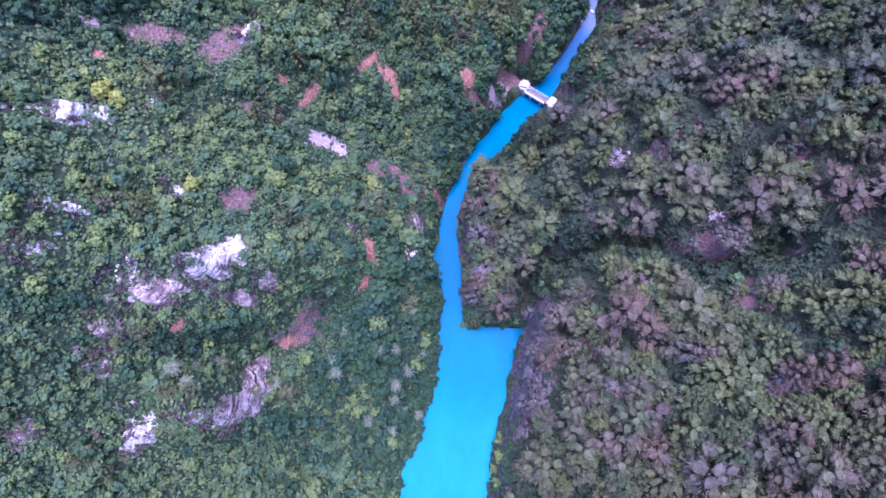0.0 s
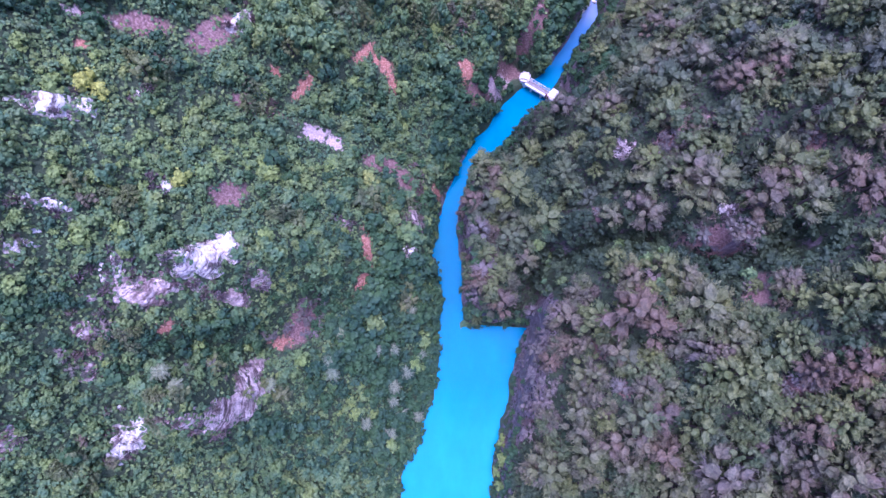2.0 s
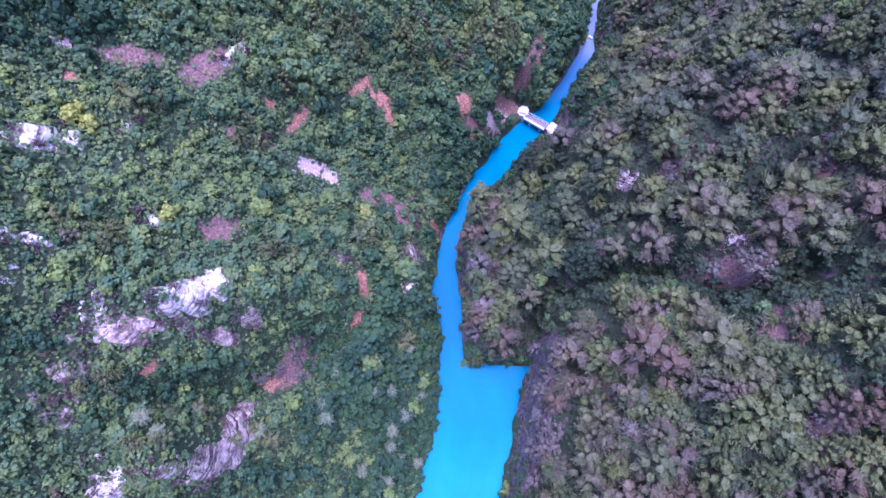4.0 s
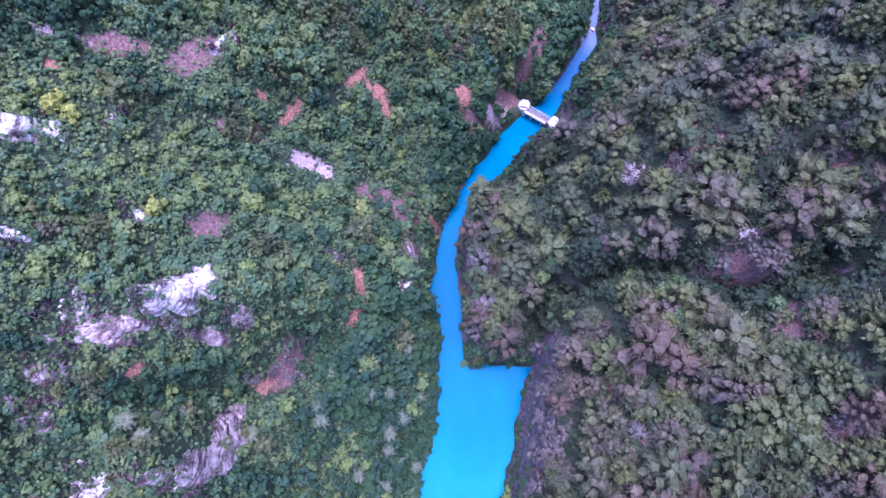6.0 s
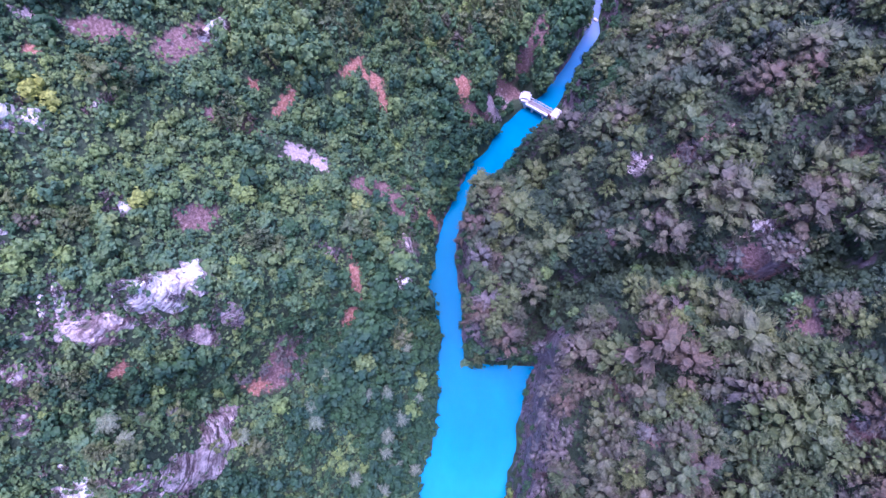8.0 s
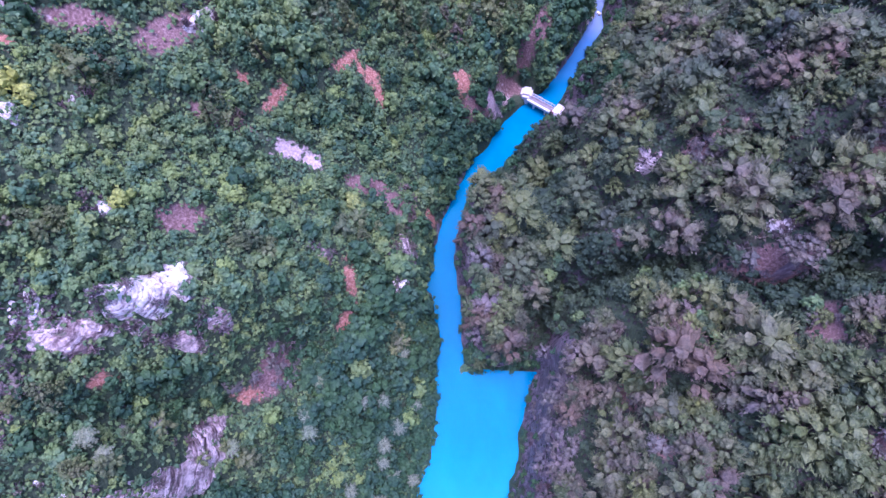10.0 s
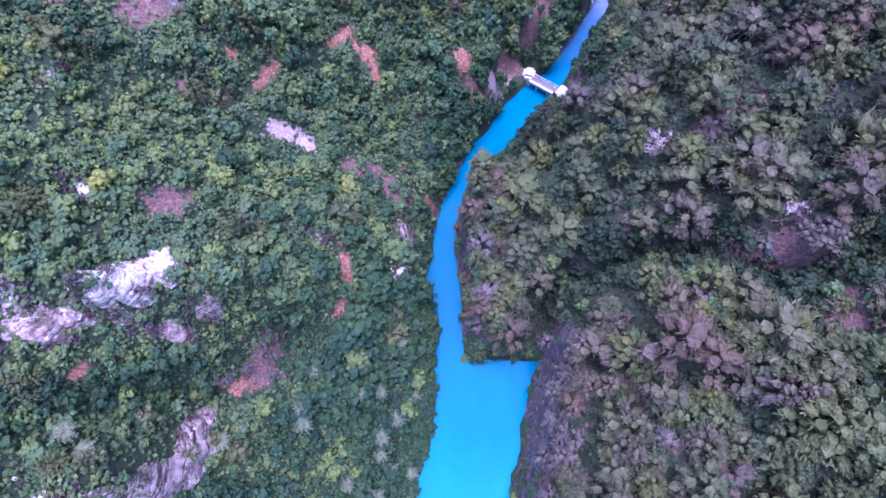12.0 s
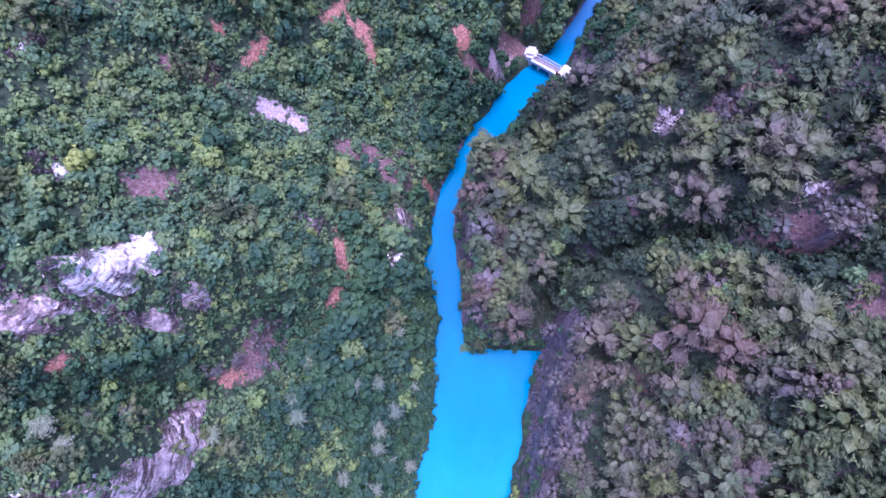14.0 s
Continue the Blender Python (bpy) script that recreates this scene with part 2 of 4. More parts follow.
def taper(points, radii, sides=6):
    """A tapered limb along points."""
    rings = []
    for p, r in zip(points, radii):
        a = np.arange(sides) * 2 * np.pi / sides
        rings.append(np.stack([p[0] + r * np.cos(a), p[1] + r * np.sin(a), np.full(sides, p[2])], 1))
    faces = []
    for k in range(len(points) - 1):
        for j in range(sides):
            i = (j + 1) % sides
            faces += [(k * sides + j, k * sides + i, k * sides + sides + i), (k * sides + j, k * sides + sides + i, k * sides + sides + j)]
    return np.concatenate(rings), np.array(faces)


# Every plant is made as (trunk, crown), about 1 m in crown radius, its foot at 0.
def round_plant(rng, lumps, leaves, tall, leaf):
    """A broadleaf crown of rounded lumps, each a shell of leaf sprays."""
    k = np.arange(lumps)
    up = 1 - ((k + rng.uniform(0, 1, lumps)) / lumps) ** 1.2
    a = k * 2.39996 + rng.uniform(-0.6, 0.6, lumps)
    r = 0.62 * np.sqrt(np.clip(1 - up ** 2, 0, 1)) * rng.uniform(0.7, 1.15, lumps)
    size = rng.uniform(0.32, 0.58, lumps)
    mid = np.stack([r * np.cos(a), r * np.sin(a), tall * (0.22 + 0.70 * up) + rng.uniform(-0.1, 0.1, lumps)], 1)
    cores = []
    for m, s in zip(mid, size):
        v, f, n = blob(rng, s * 0.68, 0.85, 0 if s < 0.45 else 1)
        cores.append((v + m, f, unit(0.55 * n + m * (0.9, 0.9, 0.2) + (0, 0, 0.25))))
    pick = rng.integers(0, lumps, leaves)
    way = unit(rng.normal(0, 1, (leaves, 3)) + (0, 0, 0.55))
    at = mid[pick] + way * size[pick][:, None] * rng.uniform(0.74, 1.08, (leaves, 1)) * (1, 1, 0.9)
    crown = joined(cores + [sprays(rng, at, 0.6 * way + mid[pick] * (0.9, 0.9, 0.1) + (0, 0, 0.4), leaf)])
    limbs = [taper([(0, 0, -0.5), (0.04, 0.02, tall * 0.75)], (0.10, 0.05), 4)]
    for m in mid[:2]:
        limbs.append(taper([(0.02, 0.01, tall * 0.35), tuple(m * (0.6, 0.6, 0.9))], (0.06, 0.02), 3))
    return joined(limbs), crown


def bough_crown(rng, boughs, each, length, wide, lift):
    """A crown of boughs (middle, its half axes out, across and up), every one a cushion bristling with tufts."""
    pieces = []
    for middle, out, across, up in boughs:
        axes = np.stack([out, across, up])
        v, f, n = blob(rng, 0.66, 1.0, 1)
        pieces.append((v @ axes + middle, f, unit(n @ axes + (0, 0, 0.05))))
        way = unit(rng.normal(0, 1, (each, 3)) + (0.55, 0, 0.35))
        sizes = np.linalg.norm(axes, axis=1)
        facing = unit((way / sizes ** 2) @ axes)
        outward = unit(out + middle * (0.6, 0.6, 0) + (1e-3, 0, 0))
        foot = middle + way @ axes * rng.uniform(0.5, 0.85, (each, 1))
        lead = unit(0.5 * facing + 0.85 * outward + (0, 0, lift) + rng.normal(0, 0.42, (each, 3)))
        s = sizes.mean()
        pieces.append(tufts(rng, foot, lead, unit(facing + (0, 0, 0.35)), s * length * rng.uniform(0.6, 1.3, (each, 1)), s * wide * rng.uniform(0.7, 1.3, (each, 1)), 0.30))
    return joined(pieces)


def stem(tall, boughs):
    limbs = [taper([(0, 0, -0.5), (0.03, 0.02, tall * 0.4), (0.0, 0.0, tall * 0.9)], (0.08, 0.055, 0.02), 5)]
    for middle, *_ in boughs[:4]:
        limbs.append(taper([(0.0, 0.0, max(0.05, middle[2] * 0.6)), tuple(middle * (0.8, 0.8, 0.95))], (0.035, 0.012), 4))
    return joined(limbs)


def tier_plant(rng, tiers, tall, each):
    """A conifer with tiers of flat, spreading boughs, wide below and narrow on top."""
    boughs = []
    for k in range(tiers):
        up = (k + 0.5) / tiers
        reach = (1.0 - up) ** 0.75 * rng.uniform(0.85, 1.1)
        count = max(2, int(round(2 + 6.5 * reach)))
        for j in range(count):
            turn = 2 * np.pi * (j + rng.uniform(-0.35, 0.35)) / count + k * 1.3
            out = np.array([np.cos(turn), np.sin(turn), rng.uniform(-0.35, 0.15)])
            long = max(0.20, 0.62 * reach * rng.uniform(0.7, 1.25))
            middle = np.array([np.cos(turn), np.sin(turn), 0]) * reach * rng.uniform(0.48, 0.66) + (0, 0, tall * (0.18 + 0.78 * up) + rng.uniform(-0.08, 0.08))
            boughs.append((middle, out * long * 0.62, np.array([-np.sin(turn), np.cos(turn), 0]) * rng.uniform(0.17, 0.27), np.array([0.1 * np.cos(turn), 0.1 * np.sin(turn), rng.uniform(0.13, 0.19)])))
    boughs.append((np.array([0, 0, tall]), np.array([0.16, 0, 0]), np.array([0, 0.16, 0]), np.array([0, 0, 0.24])))
    return stem(tall, boughs), bough_crown(rng, boughs, each, 0.56, 0.072, 0.05)


def cloud_plant(rng, lumps, tall, each, spread=0.74, length=0.56, wide=0.068):
    """A rounded, billowing crown of cushions, each bristling with short outswept tufts."""
    k = np.arange(lumps)
    up = 1 - ((k + rng.uniform(0, 1, lumps)) / lumps) ** 1.15
    turn = k * 2.39996 + rng.uniform(-0.6, 0.6, lumps)
    r = spread * np.sqrt(np.clip(1 - up ** 2, 0, 1)) * rng.uniform(0.65, 1.18, lumps)
    boughs = []
    for u, a, q in zip(up, turn, r):
        c, s = np.cos(a), np.sin(a)
        big = rng.uniform(0.24, 0.40)
        boughs.append((np.array([q * c, q * s, tall * (0.16 + 0.82 * u) + rng.uniform(-0.1, 0.1)]), np.array([c, s, 0.1]) * big * 1.25, np.array([-s, c, 0]) * big, np.array([0.15 * c, 0.15 * s, 1]) * big * 0.62))
    return stem(tall, boughs), bough_crown(rng, boughs, each, length, wide, 0.08)


def rosette_plant(rng, fronds, tall):
    """A slim stem with a star of arching, comb-like fronds."""
    verts, faces, base = [], [], 0
    for k in range(fronds):
        turn = 2 * np.pi * (k + rng.uniform(-0.3, 0.3)) / fronds
        out, wide = np.array([np.cos(turn), np.sin(turn), 0]), np.array([-np.sin(turn), np.cos(turn), 0])
        length, lift = rng.uniform(0.75, 1.1), rng.uniform(0.25, 0.75)
        s = np.linspace(0, 1, 7)
        mid = s[:, None] * length * out + np.array([0, 0, 1]) * (tall + lift * s - (lift + 0.35) * s ** 2)[:, None]
        for j in range(6):
            half = 0.20 * np.sin(np.pi * (0.15 + 0.75 * s[j])) * rng.uniform(0.8, 1.2)
            for sign in (-1, 1):
                tip = mid[j] + wide * sign * half + out * half * 0.8 - (0, 0, 0.04)
                verts += [mid[j], mid[j + 1], tip]
                faces.append((base, base + 1, base + 2))
                base += 3
    return taper([(0, 0, -0.5), (0.03, 0.02, tall * 0.6), (0, 0, tall)], (0.09, 0.07, 0.06)), (np.array(verts), np.array(faces), unit(np.array(verts) * (0.6, 0.6, 0) + (0, 0, 0.7) + np.repeat(rng.normal(0, 0.25, (len(faces), 3)), 3, 0)))


def twig_plant(rng, twigs):
    """A leafless shrub: forked dry twigs fanning out of one foot."""
    verts, faces, base = [], [], 0
    for k in range(twigs):
        a, lean = rng.uniform(0, 2 * np.pi), rng.uniform(0.15, 1.15)
        way = np.array([np.sin(lean) * np.cos(a), np.sin(lean) * np.sin(a), np.cos(lean)])
        length = rng.uniform(0.6, 1.1)
        start = way * length * 0.15 + (0, 0, -0.1)
        end = way * length
        wide = unit(np.cross(way, rng.normal(0, 1, 3))) * 0.05
        pieces = [(start, end, wide)]
        for _ in range(3):
            p = start + (end - start) * rng.uniform(0.35, 0.85)
            q = p + unit(way + rng.normal(0, 0.6, 3)) * length * 0.38
            pieces.append((p, q, unit(np.cross(q - p, rng.normal(0, 1, 3))) * 0.06))
        for p, q, w in pieces:
            verts += [p - w, p + w, q]
            faces.append((base, base + 1, base + 2))
            base += 3
    foot = taper([(0, 0, -0.4), (0.02, 0.0, 0.1), (0, 0, 0.3)], (0.07, 0.05, 0.02), 5)
    return foot, (np.array(verts), np.array(faces), unit(np.array(verts) * 0.7 + (0, 0, 0.5) + np.repeat(rng.normal(0, 0.35, (len(faces), 3)), 3, 0)))


# ---- land and water ----
# The river's two banks: x by y.
LEFT_Y = (-900, -60, -30, -22, -18, -15.4, -12.4, -7.7, -3.5, 1.4, 6.5, 11.7, 15.6, 19.6, 23.8, 27.2, 30.1, 32, 34.4, 38, 42.5, 45.5, 48.5, 51.6, 54.7, 57.8, 61, 64.2, 67.4, 70.7, 74, 77.5, 81, 84, 89.5, 93, 96, 99.4, 103, 106, 109.2, 120, 180, 900)
LEFT_X = (-20, -14, -12, -11, -7.6, -6.7, -6.3, -4.8, -3.7, -2.8, -2.3, -2.4, -2.3, -1.2, -1.8, -2.5, -3.8, -5.2, -3.4, -1.9, -2.3, -1.8, -1.1, 0.7, 2.2, 3.3, 4.8, 7.2, 10.6, 12.5, 14.8, 17.2, 20.6, 26.4, 30.4, 32.8, 34.6, 37.4, 40.1, 41, 41.8, 44, 60, 262)
RIGHT_Y = (-900, -60, -30, -20, -15.6, -12, -8.6, -6, 0, 6.2, 10, 12.6, 13.4, 14.8, 18.2, 22.3, 26.5, 30.7, 35, 39.4, 43, 46, 49, 52.3, 55.4, 57.7, 60, 62.4, 64.3, 67.3, 70.2, 72.2, 74.6, 77, 81, 84.8, 88.2, 92.9, 96.3, 100, 103.7, 108.2, 112, 120, 180, 900)
RIGHT_X = (4, 8, 9.7, 11.2, 12, 13.2, 14.8, 15, 16.2, 17.4, 18.3, 19.3, 4.8, 4.7, 4.6, 4, 3.6, 3.4, 3.3, 3, 3.2, 3.8, 4.6, 6, 7.7, 9.8, 12.8, 15.2, 16.8, 19, 21.6, 24.2, 27.2, 29.1, 31.1, 33, 34.7, 37.3, 39.4, 42.6, 45, 45, 46, 47.2, 63, 270)
# How each side climbs: a step at the bank, a slope and a hollow, each changing along the gorge.
LEFT_CLIMB = ((5.68, -6.98, -2.11, -1.45, 1.66), (8.85, 1.56, -0.59, -0.41, -0.47), (-2.5, -1.16, -2.24, 0.29, -0.47))
RIGHT_CLIMB = ((10.07, -0.52, -1.22, 1.73, -1.89), (8.91, 0.28, -0.84, 0.21, -0.88), (6.23, 1.1, -0.11, -0.12, -0.86))
# Spurs and gullies: x, y, half widths, height.
LEFT_SPURS = ((-31.4, 11.4, 5.9, 6.1, -6.6), (-45.9, -9, 6.2, 5.1, 8.5), (-21.1, 32.4, 7.2, 7, 4.7), (-25.5, 17.2, 4.3, 3.9, -5.9), (-24.9, 9, 6, 6.1, -3.4),
    (-41.6, 5.3, 7.1, 4, -8.3), (-10.8, 52, 5, 5, -0.9), (-46.2, 22.5, 8.1, 5.9, -2.7), (-40.6, 33.7, 9.1, 7.2, 4.3), (4.4, 74.8, 5.9, 5, 5.3),
    (-45.2, 61.4, 9.7, 8.4, 5.1), (-7, 31.8, 3.9, 6, 10.8), (-47.2, -4.1, 5.9, 5.4, 11.3), (-34.5, 22.8, 4.6, 5, 6.2), (-44.8, 20.5, 5.7, 3.3, 8.8),
    (-29.1, 68.8, 8.1, 5.8, 6.1), (-19.2, 47.7, 5.9, 6, 3))
RIGHT_SPURS = ((6.1, 30.3, 5, 9.3, 9.7), (5.4, 47.1, 3.4, 6.4, 17.2), (20.1, 22.3, 4.3, 6.3, -14.8), (21.5, 55.4, 6.4, 7.8, -18.8), (26.2, 28.2, 5, 3.2, -4.7),
    (60.6, 44.2, 8.1, 6, 1.3), (49.5, 14.6, 9, 7.8, -0.6), (31.1, -5, 8.3, 8.4, 11.2), (52.3, 30.5, 7.9, 4.9, 4.8), (33.7, 40.4, 7.2, 3.8, -10.9),
    (55, 38.8, 9.4, 3.6, -7.8), (48.8, 24.2, 4.6, 2.5, 12.8), (35.8, 47.2, 6.5, 5.9, 4.5), (23.5, 15.5, 2.5, 4.3, 14.4), (55.8, 20.3, 3.7, 2.8, 5.9),
    (25.4, 36.5, 6.2, 6.5, -9.4), (22.9, -3.4, 3.3, 8.8, 4.7), (37.6, 13.7, 7.4, 6.4, 8.9))


def lattice(x, y, seed):
    """Smooth value noise between -1 and 1, for arrays."""
    def corner(i, j):
        n = np.sin(i * 127.1 + j * 311.7 + seed * 74.7) * 43758.5453
        return 2 * (n - np.floor(n)) - 1
    i, j = np.floor(x), np.floor(y)
    a, b = x - i, y - j
    a, b = a * a * (3 - 2 * a), b * b * (3 - 2 * b)
    low = corner(i, j) * (1 - a) + corner(i + 1, j) * a
    high = corner(i, j + 1) * (1 - a) + corner(i + 1, j + 1) * a
    return low * (1 - b) + high * b


def smooth(v):
    v = np.clip(v, 0, 1)
    return v * v * (3 - 2 * v)


def side(x, y, u, climb, spurs, step):
    """Height of one side of the gorge, u metres from its bank; step: how its foot rises out of the water."""
    u = np.maximum(u, 0.0)
    far = np.minimum(u, 75 + 70 * (1 - np.exp(-np.maximum(u - 75, 0) / 70)))
    s = np.clip((y + 20) / 120, -0.1, 1.1)
    z = 0
    for f, row in zip((step, far / 10, 1 - np.exp(-((u / 22) ** 2))), climb):
        z = z + f * sum(c * np.cos(np.pi * n * s) for n, c in enumerate(row))
    for a, b, c, d, h in spurs:
        z = z + h * np.exp(-(((x - a) / c) ** 2) - ((y - b) / d) ** 2) * np.minimum(1, u / 3)
    return np.maximum(z, 0.12 * u)


RAVINE_X, RAVINE_Y = (17.5, 22, 25.5, 30, 37, 44, 47.5, 51, 56, 61), (18, 24, 27.5, 29, 29, 27, 22.5, 20.5, 21.3, 24)


def from_line(x, y, xs, ys):
    """Metres to the nearest place on a line."""
    best = np.full(np.shape(x), 1e9)
    for ax, ay, bx, by in zip(xs[:-1], ys[:-1], xs[1:], ys[1:]):
        k = np.clip(((x - ax) * (bx - ax) + (y - ay) * (by - ay)) / ((bx - ax) ** 2 + (by - ay) ** 2), 0, 1)
        best = np.minimum(best, (x - ax - k * (bx - ax)) ** 2 + (y - ay - k * (by - ay)) ** 2)
    return np.sqrt(best)


def from_shore(x, y):
    """Metres to the eastern shore, round its corners."""
    return from_line(x, y, RIGHT_X, RIGHT_Y)


def ground(x, y):
    """Height of the bare ground; the water stands at 0."""
    x, y = np.asarray(x, float), np.asarray(y, float)
    wx = x + 0.7 * lattice(x / 5, y / 5, 1) + 0.3 * lattice(x / 2, y / 2, 2)
    wy = y + 0.7 * lattice(x / 5, y / 5, 3) + 0.3 * lattice(x / 2, y / 2, 4)
    left, right = np.interp(wy, LEFT_Y, LEFT_X) - wx, wx - np.interp(wy, RIGHT_Y, RIGHT_X)
    east = from_shore(wx, wy)
    cliff = smooth((east - 0.5) / 3.3)
    z = np.where(left > 0, side(wx, wy, left, LEFT_CLIMB, LEFT_SPURS, 1 - np.exp(-np.maximum(left, 0) / 2.5)), side(wx, wy, east, RIGHT_CLIMB, RIGHT_SPURS, cliff) + 3.7 * cliff * np.exp(-np.abs((wy + 11.3) / 26.2) ** 4))
    z = np.where(right > 0, np.maximum(z - (12.5 + 3 * lattice(x / 6, y / 6, 71)) * np.exp(-((from_line(wx + 1.5 * lattice(x / 5, y / 5, 72), wy + 1.5 * lattice(x / 5, y / 5, 73), RAVINE_X, RAVINE_Y) / 2.8) ** 2)), np.minimum(z, 1.5)), z)
    away = np.maximum(left, right)
    z = z - smooth(away / 8) * np.where(left > 0, 0.8, 1.6)
    rough = np.clip(away / 8, 0, 1) * (1.3 * lattice(x / 11, y / 11, 5) + 0.8 * lattice(x / 5, y / 5, 6) + 0.35 * lattice(x / 2.2, y / 2.2, 7))
    # The footbridge stands on two cut benches.
    along, across = (x - 25.6) * 0.791 - (y - 79.7) * 0.612, (x - 25.6) * 0.612 + (y - 79.7) * 0.791
    cut = np.exp(-((along / 11.5) ** 8) - ((across + 2.2) / 6.6) ** 6)
    z = np.where(away > 0, z + rough + 0.15 - cut * np.maximum(z + rough - 1.9, 0), 0)
    return np.where(away > 0, z, -2.6 * (1 - np.exp(np.minimum(away, 0) / 1.5)) - 0.1)


def patch(x, y, spot, soft=1.0):
    """How far inside a leaning oval (x, y, half length, half width, degrees) a place is: 1 in the middle, 0 at the rim."""
    a, b, long, wide, turn = spot[:5]
    c, s = math.cos(radians(turn)), math.sin(radians(turn))
    u, v = ((x - a) * c + (y - b) * s) / long, (-(x - a) * s + (y - b) * c) / wide
    return np.clip((1.15 - np.sqrt(u * u + v * v)) * 1.6 / soft, 0, 1)


# Outcrops of rock: x, y, half length, half width, degrees, height.
WHITE_OUTCROPS = (
    (-43.8, 21.4, 4.8, 2.7, 41, 2.2), (-45.6, 18.4, 3.6, 0.9, 15, 1.6), (-65.7, 42.9, 5.4, 1.9, 23, 1.8), (-54.9, 50.1, 1.5, 0.9, 42, 1.2), (-50.4, 33.9, 1.9, 0.8, 3, 1.2),
    (-58.2, -9.9, 4.2, 2.0, 68, 1.8), (-40.2, 68.5, 3.2, 1.8, 52, 1.4), (-8.7, 29.0, 1.7, 1.4, -2, 2.4), (51.8, 29.5, 2.1, 1.1, -3, 1.3),
    (-54.1, 18.7, 2.7, 1.0, -89, 1.5), (-62.2, 26.2, 3.0, 1.1, -6, 1.3), (-63.3, 19.1, 2.5, 1.2, 43, 1.3), (-55.5, 16.9, 1.8, 0.7, 74, 1.2),
)
MAUVE_OUTCROPS = (
    (-53.6, 15.0, 5.4, 2.5, 2, 2.2), (-41.1, 15.2, 3.4, 1.5, 0, 1.8), (-36.2, 18.8, 2.2, 1.1, 53, 1.5), (-59.2, 2.4, 2.5, 1.4, 68, 1.5), (-58.4, 8.4, 1.9, 1.2, 79, 1.4),
    (-40.2, 0.0, 3.4, 1.5, 79, 1.9), (-42.0, -6.3, 5.4, 2.1, 61, 2.2), (-71.5, -9.5, 2.6, 1.4, 58, 1.6), (-8.0, 37.8, 2.8, 1.5, -78, 1.8), (-22.0, 33.0, 2.2, 1.0, -5, 1.2),
    (36.2, 47.0, 2.4, 1.3, -77, 1.4), (-45.1, 16.4, 1.8, 1.2, -4, 1.2), (-46.0, -6.8, 2.0, 1.2, -1, 1.3),
)
# Ledges of the eastern cliff, level with the river; the cliff's shade is in their colour.
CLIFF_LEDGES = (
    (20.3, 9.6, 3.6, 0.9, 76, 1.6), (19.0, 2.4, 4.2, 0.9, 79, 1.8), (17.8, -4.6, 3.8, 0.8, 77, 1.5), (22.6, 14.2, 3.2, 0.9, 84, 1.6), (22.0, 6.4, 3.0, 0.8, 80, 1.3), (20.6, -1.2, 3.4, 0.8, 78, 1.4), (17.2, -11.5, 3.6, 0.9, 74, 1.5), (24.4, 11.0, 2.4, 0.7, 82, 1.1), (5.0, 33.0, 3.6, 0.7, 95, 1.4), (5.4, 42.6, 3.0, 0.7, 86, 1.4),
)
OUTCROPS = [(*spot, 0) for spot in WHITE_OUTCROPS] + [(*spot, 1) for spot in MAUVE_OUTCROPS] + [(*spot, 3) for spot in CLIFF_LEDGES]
# Scars of bare soil: x, y, half length, half width, degrees.
RED_SCARS = (
    (-30.5, 60.8, 5.1, 0.8, 56), (-18.7, 72.0, 5.5, 1.0, 55), (-14.4, 71.0, 3.0, 2.1, -34), (-12.7, 67.9, 2.2, 1.1, -84), (5.0, 74.8, 3.0, 2.2, 41),
    (-18.0, 29.2, 5.4, 1.1, -80), (-19.0, 21.2, 4.0, 1.2, 58), (-49.6, 9.0, 1.6, 0.9, 30),
    (-35.4, 7.6, 2.3, 1.6, 32), (54.4, 45.2, 1.4, 0.9, -84), (-61.8, 56.1, 1.4, 0.9, 84),
    (-35.0, 61.6, 1.3, 0.7, 43), (-2.9, 47.4, 2.2, 1.3, 85),
)
PALE_SCARS = ((-28.6, 52.2, 3.8, 1.8, 4), (-25.2, 51.3, 2.8, 1.3, -22), (-61.3, 61.3, 3.2, 0.9, 12), (12.6, 75.6, 3.9, 1.7, 39), (15.6, 80.7, 2.9, 2.2, 30))
# Slopes of mauve scree and dry soil.
EAST_SCREE = (
    (45.8, 49.8, 3.4, 2.2, -34), (43.3, 44.0, 3.6, 1.8, -84), (53.3, 14.6, 2.8, 1.7, 85), (46.2, 15.6, 2.6, 1.5, 26), (50.4, 24.7, 5.4, 1.7, -22), (63.0, 40.1, 3.6, 1.6, 86),
    (30.6, 5.7, 2.2, 1.8, 69), (47.1, 4.5, 2.4, 1.7, 7), (55.6, -1.8, 3.6, 2.0, 86), (38.4, 0.7, 2.6, 1.7, 10), (49.5, 47.5, 2.4, 1.4, -41), (33.6, -1.8, 1.9, 1.3, 35),
    (31.5, 34.1, 2.0, 1.3, -40), (37.9, 17.8, 2.8, 1.8, 8),
)
WEST_SCREE = (
    (-44.1, 64.1, 6.6, 2.0, 51), (-31.9, 11.2, 5.5, 2.0, 65), (-15.3, 49.6, 4.5, 1.8, 7), (-10.2, 47.4, 3.2, 2.5, -60), (9.1, 73.3, 6.8, 1.7, 39), (-54.3, 62.2, 5.0, 1.5, 6),
    (-38.3, 54.0, 4.6, 1.2, 0), (-41.2, 34.2, 3.6, 1.7, 50), (16.6, 83.0, 2.8, 1.5, 20), (19.2, 84.2, 1.8, 1.3, -35), (24.3, 91.9, 6.0, 1.8, 62), (22.1, 89.0, 3.0, 1.4, 32),
)
MAUVE_SCARS = EAST_SCREE + WEST_SCREE


